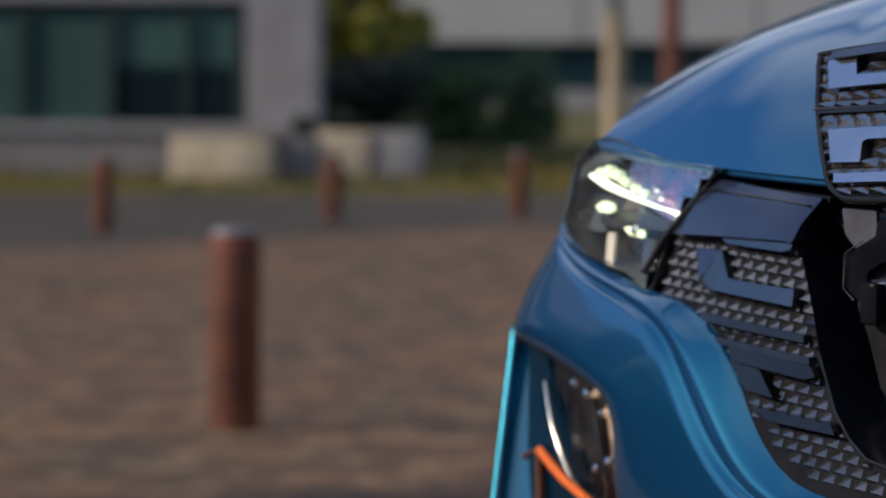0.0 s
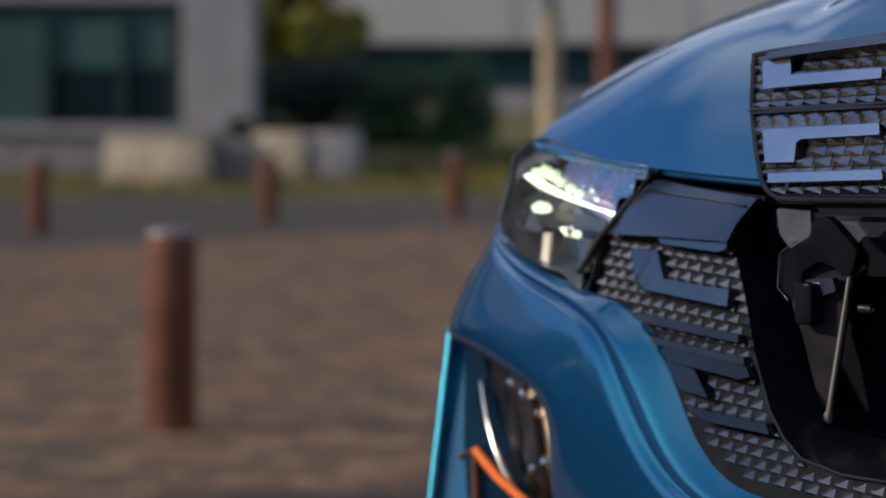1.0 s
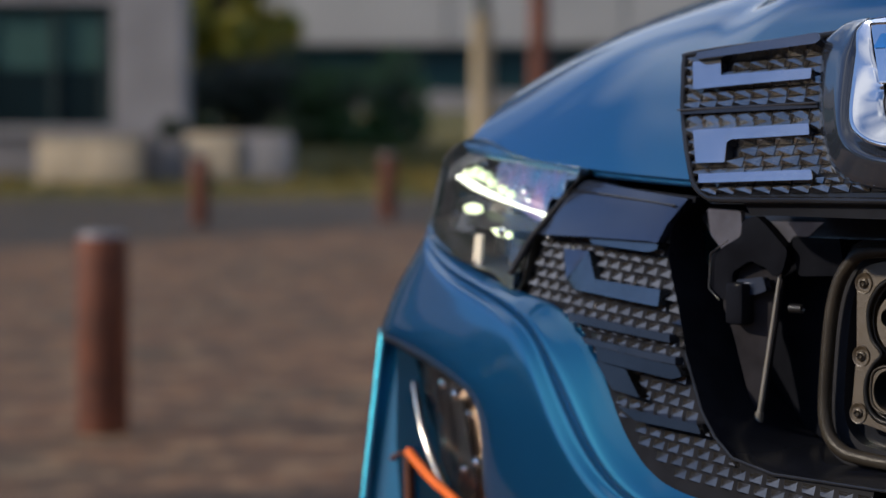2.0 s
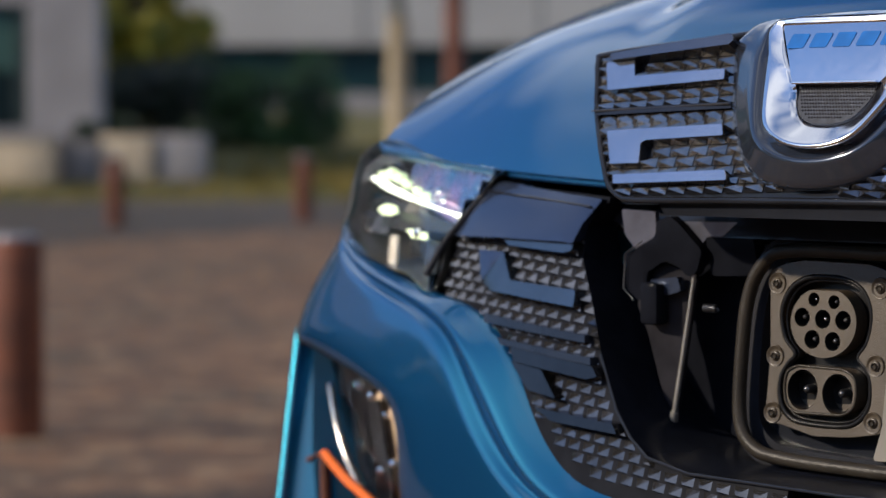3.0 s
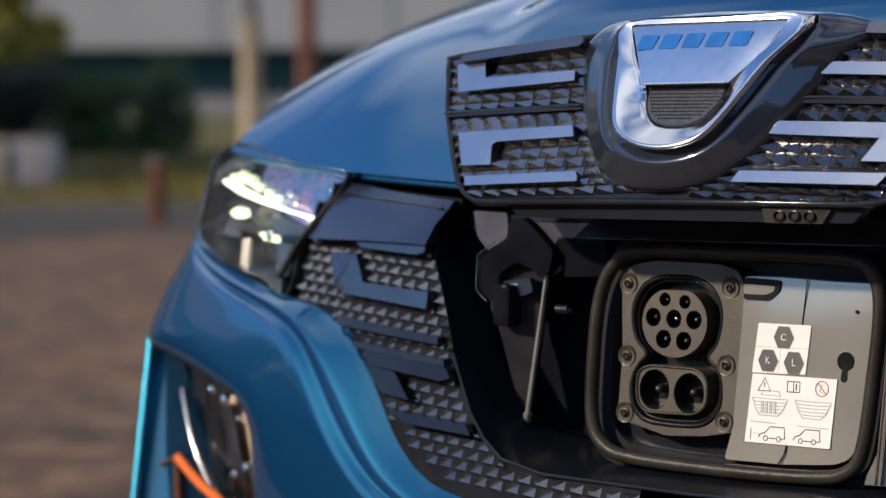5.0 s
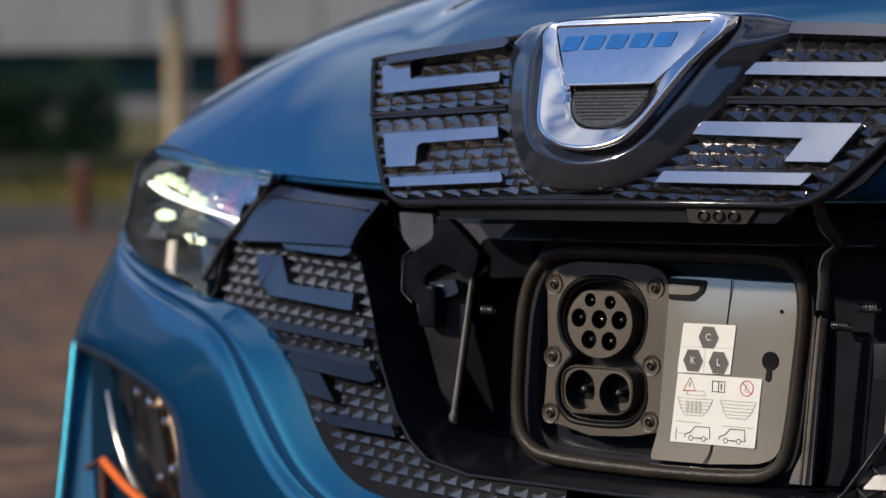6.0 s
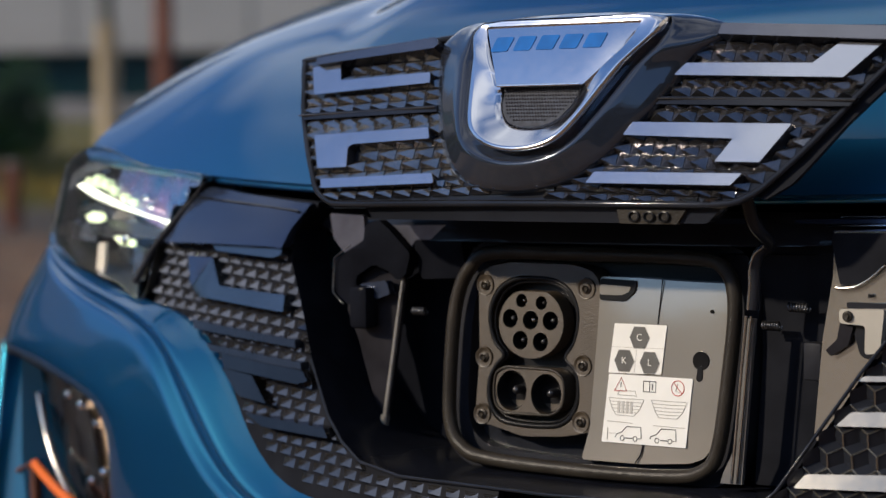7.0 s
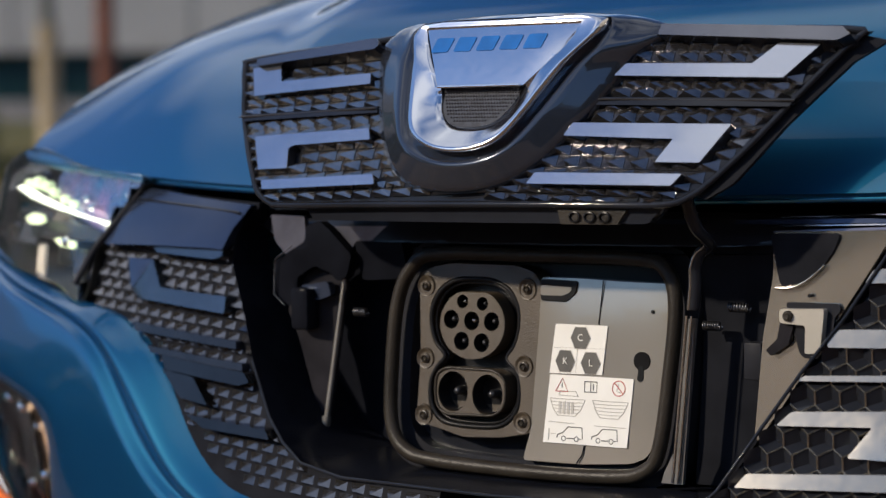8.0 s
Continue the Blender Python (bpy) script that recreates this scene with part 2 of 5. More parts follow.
def spline(pts, n=8, closed=False):
    """Catmull-Rom through the points."""
    pts = [np.array(p, float) for p in pts]
    k = len(pts)
    out = []
    for i in range(k if closed else k - 1):
        if closed:
            a, b, c, d = pts[i - 1], pts[i], pts[(i + 1) % k], pts[(i + 2) % k]
        else:
            a, b, c, d = pts[max(i - 1, 0)], pts[i], pts[i + 1], pts[min(i + 2, k - 1)]
        for j in range(n):
            t = j / n
            out.append(tuple(0.5 * (2 * b + (c - a) * t + (2 * a - 5 * b + 4 * c - d) * t * t + (3 * b - 3 * c + d - a) * t ** 3)))
    if not closed:
        out.append(tuple(pts[-1]))
    return out


def rounded(pts, r, n=4):
    """Rounds the corners of a polygon."""
    out = []
    for i, p in enumerate(pts):
        p, a, b = Vector(p), Vector(pts[i - 1]), Vector(pts[(i + 1) % len(pts)])
        u, v = a - p, b - p
        ra = min(r, u.length * 0.45, v.length * 0.45)
        s, e = p + u.normalized() * ra, p + v.normalized() * ra
        for j in range(n + 1):
            t = j / n
            out.append(tuple((1 - t) ** 2 * s + 2 * t * (1 - t) * p + t * t * e))
    return out


def inside(x, z, poly):
    hit = False
    for i in range(len(poly)):
        (x1, z1), (x2, z2) = poly[i - 1], poly[i]
        if (z1 > z) != (z2 > z) and x < (x2 - x1) * (z - z1) / (z2 - z1) + x1:
            hit = not hit
    return hit


def edge_gap(x, z, poly):
    """Distance from a point to a polygon's rim."""
    best = 9.0
    for i in range(len(poly)):
        a, b, p = Vector(poly[i - 1]), Vector(poly[i]), Vector((x, z))
        ab = b - a
        t = max(0.0, min(1.0, (p - a).dot(ab) / max(ab.length_squared, 1e-12)))
        best = min(best, (a + ab * t - p).length)
    return best


def plate(outline, skin, off=0.0, depth=0.004, bevel=0.0, cut=0.02):
    """A plate whose outline lies in (x, z) and whose face follows y = skin(x, z) + off; depth goes to the rear."""
    bm = bmesh.new()
    vs = [bm.verts.new((x, 0, z)) for x, z in outline]
    bm.faces.new(vs)
    if bevel:
        bmesh.ops.inset_region(bm, faces=bm.faces[:], thickness=bevel, depth=0.0)
        rim = {v for v in bm.verts if v.is_boundary}
    else:
        rim = set()
    lay = bm.verts.layers.float.new("rim")
    for v in bm.verts:
        v[lay] = 1.0 if v in rim else 0.0
    xs = [p[0] for p in outline]
    zs = [p[1] for p in outline]
    for axis, lo, hi in ((0, min(xs), max(xs)), (2, min(zs), max(zs))):
        k = int((hi - lo) / cut)
        for i in range(1, k + 1):
            c = [0, 0, 0]
            nn = [0, 0, 0]
            c[axis], nn[axis] = lo + (hi - lo) * i / (k + 1), 1
            bmesh.ops.bisect_plane(bm, geom=bm.verts[:] + bm.edges[:] + bm.faces[:], plane_co=c, plane_no=nn)
    edges = {v for v in bm.verts if v.is_boundary}
    front = bm.faces[:]
    ret = bmesh.ops.extrude_face_region(bm, geom=front)
    back = {g for g in ret["geom"] if isinstance(g, bmesh.types.BMVert)}
    for v in bm.verts:
        x, _, z = v.co
        y = skin(x, z) + off
        if v in back:
            y += depth
        elif bevel and v in edges:
            y += bevel
        v.co.y = y
    return bm


def holed_plate(outline, holes, skin, off, well):
    """A face with open round holes in it; each hole has a wall and a floor, well metres deep."""
    bm = bmesh.new()

    def loop(pts):
        vs = [bm.verts.new((x, 0, z)) for x, z in pts]
        return vs, [bm.edges.new((vs[i - 1], vs[i])) for i in range(len(vs))]
    out, edges = loop(outline)
    loops = []
    for h in holes:
        vs, es = loop(h)
        loops.append(vs)
        edges += es
    bmesh.ops.triangle_fill(bm, edges=edges, use_beauty=True)
    for vs in loops + [out]:
        deep = [bm.verts.new((v.co.x, well, v.co.z)) for v in vs]
        for i in range(len(vs)):
            bm.faces.new((vs[i - 1], vs[i], deep[i], deep[i - 1]))
        if vs is not out:
            bm.faces.new(deep)
    for v in bm.verts:
        v.co.y += skin(v.co.x, v.co.z) + off
    return bm


def circle(cx, cz, rx, rz, n=40, flat_top=0.0):
    out = []
    for i in range(n):
        a = 2 * math.pi * i / n
        x, z = math.cos(a) * rx, math.sin(a) * rz
        out.append((cx + x, cz + min(z, rz * (1 - flat_top))))
    return out


def ring(outer, inner, skin, off, depth):
    """A closed band between two outlines with the same number of points."""
    bm = bmesh.new()
    k = len(outer)
    rows = []
    for pts, dy in ((outer, depth), (outer, 0.0), (inner, 0.0), (inner, depth)):
        rows.append([bm.verts.new((x, skin(x, z) + off + dy, z)) for x, z in pts])
    for r in range(4):
        a, b = rows[r], rows[(r + 1) % 4]
        for i in range(k):
            bm.faces.new((a[i], a[(i + 1) % k], b[(i + 1) % k], b[i]))
    return bm


def tube(path, r, sides=8, closed=False, r_end=None):
    """A round tube along 3D points."""
    bm = bmesh.new()
    k = len(path)
    path = [Vector(p) for p in path]
    rows = []
    for i, p in enumerate(path):
        a = path[i - 1] if (i or closed) else p
        b = path[(i + 1) % k] if (i < k - 1 or closed) else p
        d = (b - a).normalized()
        up = Vector((0, 1, 0)) if abs(d.y) < 0.9 else Vector((1, 0, 0))
        s = d.cross(up).normalized()
        w = s.cross(d)
        rad = r if r_end is None else r + (r_end - r) * i / max(1, k - 1)
        rows.append([bm.verts.new(p + (s * math.cos(q) + w * math.sin(q)) * rad) for q in [2 * math.pi * j / sides for j in range(sides)]])
    for i in range(k if closed else k - 1):
        a, b = rows[i], rows[(i + 1) % k]
        for j in range(sides):
            bm.faces.new((a[j], a[(j + 1) % sides], b[(j + 1) % sides], b[j]))
    if not closed:
        bm.faces.new(rows[0])
        bm.faces.new(rows[-1][::-1])
    return bm


def lathe(profile, centre, axis=(0, -1, 0), sides=20):
    """A turned form: (radius, height along axis) from centre."""
    bm = bmesh.new()
    d = Vector(axis).normalized()
    s = d.cross(Vector((0, 0, 1)) if abs(d.z) < 0.9 else Vector((1, 0, 0))).normalized()
    w = s.cross(d)
    c = Vector(centre)
    rows = []
    for r, h in profile:
        if r < 1e-6:
            rows.append([bm.verts.new(c + d * h)])
        else:
            rows.append([bm.verts.new(c + d * h + (s * math.cos(q) + w * math.sin(q)) * r) for q in [2 * math.pi * j / sides for j in range(sides)]])
    for a, b in zip(rows, rows[1:]):
        for j in range(sides):
            k = (j + 1) % sides
            if len(a) == 1 and len(b) == 1:
                continue
            if len(a) == 1:
                bm.faces.new((a[0], b[k], b[j]))
            elif len(b) == 1:
                bm.faces.new((a[j], a[k], b[0]))
            else:
                bm.faces.new((a[j], a[k], b[k], b[j]))
    return bm


def box(x0, x1, y0, y1, z0, z1, bevel=0.0, segments=2):
    bm = bmesh.new()
    bmesh.ops.create_cube(bm, size=1.0)
    for v in bm.verts:
        v.co = Vector(((x0 + x1) / 2 + v.co.x * (x1 - x0), (y0 + y1) / 2 + v.co.y * (y1 - y0), (z0 + z1) / 2 + v.co.z * (z1 - z0)))
    if bevel:
        bmesh.ops.bevel(bm, geom=bm.edges[:], offset=bevel, segments=segments, affect="EDGES", profile=0.5)
    return bm


def lofted(grid):
    """A surface through rows of 3D points."""
    bm = bmesh.new()
    rows = [[bm.verts.new(p) for p in row] for row in grid]
    for a, b in zip(rows, rows[1:]):
        for j in range(len(a) - 1):
            bm.faces.new((a[j], a[j + 1], b[j + 1], b[j]))
    return bm


def thicken(bm, t):
    bmesh.ops.recalc_face_normals(bm, faces=bm.faces)
    bmesh.ops.solidify(bm, geom=bm.faces[:], thickness=t)
    return bm


def studs(region, holes, skin, off, rows, pitch, height, slope, rise, side=-1, margin=0.0015, fill=0.46, lean=0.0, grid=None):
    """Rows (height over the ground, half height, shift) of small sharp pyramids, trimmed to the region and left out well inside the holes.
    The columns follow the region's edge, or stand on a fixed grid."""
    bm = bmesh.new()
    xs = [p[0] for p in region]
    count = int((max(xs) - min(xs)) / pitch) + 2
    for z0, hz, shift in rows:
        if grid is None:
            level = [q / 2000 for q in range(int(min(xs) * 2000), int(max(xs) * 2000) + 1) if inside(q / 2000, z0 + slope * q / 2000, region)]
            if not level:
                continue
            rim = min(level) if side < 0 else max(level)
            columns = [rim - side * pitch * (0.44 + i + 0.25 * shift) for i in range(count)]
        else:
            columns = [grid + pitch * (i - count // 2 + 0.5 * shift) for i in range(count)]
        for x in columns:
            if x * side < -0.006:
                continue
            z = z0 + slope * x
            if not inside(x, z, region) or edge_gap(x, z, region) < margin:
                continue
            if any(inside(x, z, h) and edge_gap(x, z, h) > hz * 0.9 for h in holes):
                continue
            hx, hh = pitch * fill, hz * 0.96
            c = []
            for dx, dz in ((-hx, -hh), (hx, -hh), (hx, hh), (-hx, hh)):
                k = 1.0
                dz += slope * dx
                while k > 0.3 and not inside(x + dx * k, z + dz * k, region):
                    k -= 0.1
                c.append(bm.verts.new((x + dx * k, skin(x + dx * k, z + dz * k) + off, z + dz * k)))
            tip = bm.verts.new((x + lean * pitch, skin(x, z) + off - height, z + rise * height))
            for a in range(4):
                bm.faces.new((c[a], c[(a + 1) % 4], tip))
    return bm


# ---- the car: local x across its nose, y to its rear, z up ----
CAR_POSE = pose(0.20493, 1.68822, 0, 0, 0, -42.351)


def sweep(x, a, x0, q=6.0):
    x = abs(x)
    return a * x * x + q * max(0.0, x - x0) ** 2


def fascia(x, z):
    return sweep(x, 0.42, 0.62) + 0.34 * (z - 0.736)


def bumper_skin(x, z):
    return sweep(x, 0.395, 0.65) + 0.10 * (z - 0.736) - 0.012


def lid_skin(x, z):
    return -0.03 + 0.45 * x * x + 0.488 * (z - 0.836)


def port_skin(x, z):
    return 0.05 + 0.07 * (z - 0.736)


HOOD_HALF = 0.60


def hood_z(x, p):
    """Height of the bonnet at p metres behind its leading edge: a crown that falls to rounded shoulders, with a raised middle."""
    rise = 0.055 * (1 - math.exp(-p / 0.075)) + 0.22 * p - 0.17 * max(0.0, p - 0.25) ** 2
    crown = 0.044 * min(1.0, p / 0.12) * (2 - min(1.0, p / 0.12))
    z = 0.838 + 0.06 * x * x + rise + crown * (1 - (max(0.0, abs(x) - 0.30) / 0.30) ** 2)
    t = max(0.0, min(1.0, (0.325 - abs(x) + 0.05 * p) / 0.07))
    return z + 0.014 * t * t * (3 - 2 * t) * min(1.0, max(0.0, p - 0.03) / 0.12)


def front_edge(x):
    z = 0.838 + 0.06 * x * x
    return fascia(x, z) - 0.002


def make_car():
    car = thing("car", "metallic blue small electric car with its charging flap open", "car", CAR_POSE)
    make_body(car)
    make_headlamp(car)
    make_corner_lamp(car)
    make_grille(car)
    make_cavity(car)
    make_port(car)
    make_lid(car)
    return car


def make_body(car):
    # bonnet
    grid = []
    for i in range(121):
        u = i / 120 * 2 - 1
        row = []
        for j in range(40):
            p = 1.05 * (j / 39) ** 1.8
            x = u * (HOOD_HALF - 0.03 * p)
            row.append((x, front_edge(x) + p, hood_z(x, p)))
        # rolled front lip
        x = u * HOOD_HALF
        row.insert(0, (x, front_edge(x) + 0.012, hood_z(x, 0) - 0.006))
        grid.append(row)
    part("bonnet", thicken(lofted(grid), 0.003), PAINT, car, smooth=True)
    hem = [(x, front_edge(x) + 0.006, hood_z(x, 0) - 0.0035) for x in [HOOD_HALF * (i / 40 - 1) for i in range(81)]]
    part("bonnet_hem", tube(hem, 0.0022, 8), PAINT, car, smooth=True)
    # bumper skin: lamp and grille edge, upper crest, channel, lower crest, then the broad face to the lamp opening
    edge = mm([(-655, 801), (-611, 786), (-548, 771.5), (-500, 765), (-458, 759), (-420, 755), (-385, 749), (-343, 733), (-314, 713), (-288, 690.5), (-263, 673.5), (-235, 659), (-190, 646), (-60, 641), (0, 640)])
    crest = mm([(-661, 797), (-616, 780), (-556, 766.5), (-509, 760), (-467, 753.5), (-421, 745), (-388, 732), (-358, 710.5), (-329, 688), (-303, 667), (-276, 649), (-244, 635), (-199, 627), (-78, 622), (0, 620)])
    brow = mm([(-668, 794), (-622, 770), (-566, 758), (-518, 750.5), (-473, 743), (-430, 732), (-402, 717), (-378, 697), (-352, 674.5), (-325, 655), (-296, 639), (-262, 627), (-212, 617), (-84, 611), (0, 609)])
    outer = mm([(-676, 790), (-704, 757), (-716, 718), (-690, 708), (-640, 704), (-587, 696.5), (-531, 688.5), (-489, 679), (-469, 663.5), (-460, 640), (-452, 606), (-400, 545), (-290, 505), (-140, 485), (0, 480)])

    def eased(line, rounds):
        for _ in range(rounds):
            line = line[:1] + [((a[0] + 2 * b[0] + c[0]) / 4, (a[1] + 2 * b[1] + c[1]) / 4) for a, b, c in zip(line, line[1:], line[2:])] + line[-1:]
        return line
    lines = [eased(spline(c, 8), n) for c, n in ((edge, 16), (crest, 30), (brow, 40), (outer, 10))]
    profile = [
        [(0.0, 0.0135), (0.04, 0.0102), (0.12, 0.0082), (0.3, 0.0049), (0.5, 0.0013), (0.68, -0.0019), (0.8, -0.0038), (0.87, -0.0046), (0.93, -0.0050)],
        [(0.0, -0.0050), (0.05, -0.0046), (0.12, -0.0034), (0.25, -0.0010), (0.4, 0.0014), (0.52, 0.0028), (0.62, 0.0033), (0.72, 0.0029), (0.82, 0.0017), (0.92, 0.0004)],
        [(0.0, -0.0005), (0.012, -0.0009), (0.03, -0.0012), (0.06, -0.0012), (0.12, -0.0009), (0.2, -0.0005), (0.3, -0.0001), (0.42, 0.0002), (0.56, 0.0003), (0.7, 0.0003), (0.8, 0.0004), (0.88, 0.0010), (0.93, 0.0026), (0.97, 0.0062), (1.0, 0.013)],
    ]
    half = []
    count = len(lines[0])
    for i in range(count):
        row = []
        soft = min(1.0, 0.25 + i / 14)
        for q in range(3):
            (xa, za), (xb, zb) = lines[q][i], lines[q + 1][i]
            for f, h in profile[q]:
                x, z = xa + (xb - xa) * f, za + (zb - za) * f
                if q == 0 and h > 0:
                    h *= min(1.0, math.hypot(xb - xa, zb - za) / 0.024)
                low = max(0.0, min(1.0, (0.812 - z) / 0.10))
                mix = (0.35 if q < 2 else 0.35 + 0.65 * f) * low * low * (3 - 2 * low)
                y = fascia(x, z) * (1 - mix) + bumper_skin(x, z) * mix
                row.append((x, y + h * (soft if q < 2 or f < 0.6 else max(0.08, min(1.0, (0.70 - abs(x)) / 0.12))), z))
        half.append(row)
    grid = half + [[(-x, y, z) for x, y, z in row] for row in half[-2::-1]]
    part("bumper", thicken(lofted(grid), 0.003), PAINT, car, smooth=True)
    # lower apron, valance below the bumper
    grid = []
    for i in range(41):
        x = -0.50 + 1.0 * i / 40
        grid.append([(x, bumper_skin(x, 0.5) + 0.012 + d, z) for d, z in ((0.0, 0.60 if abs(x) > 0.35 else 0.49), (0.0, 0.42), (0.03, 0.30), (0.08, 0.20), (0.2, 0.19))])
    part("apron", thicken(lofted(grid), 0.004), BLACK_MATT, car, "black plastic lower apron", smooth=True)
    # fenders with wheel openings
    for side in (-1, 1):
        grid = []
        for i in range(31):
            y = 0.24 + 1.05 * i / 30
            row = []
            p = max(0.0, y - front_edge(HOOD_HALF))
            zt = hood_z(HOOD_HALF, p)
            for q in range(9):
                t = q / 8
                x = HOOD_HALF + 0.002 - 0.03 * p + (0.115 + 0.03 * p) * math.sin(t * math.pi / 2) ** 1.2
                z = zt - 0.004 + (0.60 - zt) * t ** 1.5
                row.append((side * x, y + 0.02 * t, z))
            grid.append(row)
        part("fender", thicken(lofted(grid), 0.003), PAINT, car, smooth=True)
        # wheel
        w = part("wheel", lathe([(0.0, 0.0), (0.19, 0.0), (0.20, -0.02), (0.25, -0.025), (0.29, -0.01), (0.30, 0.03), (0.30, 0.12), (0.28, 0.155), (0.0, 0.155)], (side * 0.735, 0.74, 0.30), (-side, 0, 0), 40), BLACK_MATT, car, "black tyre on a dark wheel", smooth=True)
        part("rim", lathe([(0.0, 0.012), (0.03, 0.012), (0.05, 0.0), (0.17, 0.004), (0.195, 0.01), (0.195, -0.004)], (side * 0.737, 0.74, 0.30), (side, 0, 0), 24), BAR_DARK, w, "grey metal rim", smooth=True)
    # plain rear body that closes the car behind the bonnet
    def section(y, half, belt, roof, crown):
        pts = [(half * 0.98, 0.24), (half, 0.45), (half * 1.01, 0.70), (half * 0.985, belt)]
        pts += [(half * (0.96 - 0.20 * t), belt + (roof - belt) * t) for t in (0.35, 0.7, 0.93)] if roof > belt + 0.05 else [(half * 0.9, belt + 0.01), (half * 0.8, belt + 0.015), (half * 0.7, belt + 0.02)]
        pts += [(half * (0.62 - 0.31 * t), roof + crown * t) for t in (0, 1)]
        right = [(x, y, z) for x, z in pts]
        return right + [(-x, y, z) for x, y, z in right[::-1]]
    rows = [section(1.26, 0.735, 0.985, 1.00, 0.01), section(1.36, 0.745, 0.995, 1.06, 0.015), section(1.62, 0.755, 1.00, 1.30, 0.02), section(1.95, 0.76, 1.005, 1.46, 0.03), section(2.5, 0.76, 1.01, 1.51, 0.03), section(3.2, 0.755, 1.02, 1.49, 0.03), section(3.62, 0.74, 1.03, 1.40, 0.02), section(3.80, 0.70, 1.02, 1.06, 0.01)]
    bm = lofted(rows)
    part("rear_body", bm, PAINT, car, smooth=True)
    for side in (-1, 1):
        for y0, y1 in ((1.72, 2.42), (2.50, 3.20)):
            zr = 1.40
            part("side_window", thicken(lofted([[(side * (0.752 - 0.165 * t), y0 + (y1 - y0) * u + (0.10 * t if y0 < 2 else 0.0), 1.03 + (zr - 1.03) * t) for t in (0.0, 0.5, 1.0)] for u in (0.0, 0.5, 1.0)]), 0.004), LAMP_DARK, car, "dark tinted side window")
        w = part("wheel", lathe([(0.0, 0.0), (0.19, 0.0), (0.20, -0.02), (0.25, -0.025), (0.29, -0.01), (0.30, 0.03), (0.30, 0.12), (0.28, 0.155), (0.0, 0.155)], (side * 0.775, 3.15, 0.30), (-side, 0, 0), 40), BLACK_MATT, car, "black tyre on a dark wheel", smooth=True)
        part("rim", lathe([(0.0, 0.012), (0.03, 0.012), (0.05, 0.0), (0.17, 0.004), (0.195, 0.01), (0.195, -0.004)], (side * 0.777, 3.15, 0.30), (side, 0, 0), 24), BAR_DARK, w, "grey metal rim", smooth=True)
    grid = []
    for i in range(25):
        u = i / 24 * 2 - 1
        grid.append([(u * (0.62 - 0.12 * t), 1.27 + 0.62 * t + 0.06 * (1 - u * u) * -1, 1.03 + 0.42 * t) for t in [j / 6 for j in range(7)]])
    part("windscreen", thicken(lofted(grid), 0.005), LAMP_DARK, car, "dark tinted windscreen", smooth=True)
    part("underbody", box(-0.52, 0.52, 0.30, 3.5, 0.22, 0.66, 0.02), BLACK_MATT, car, "black underside")


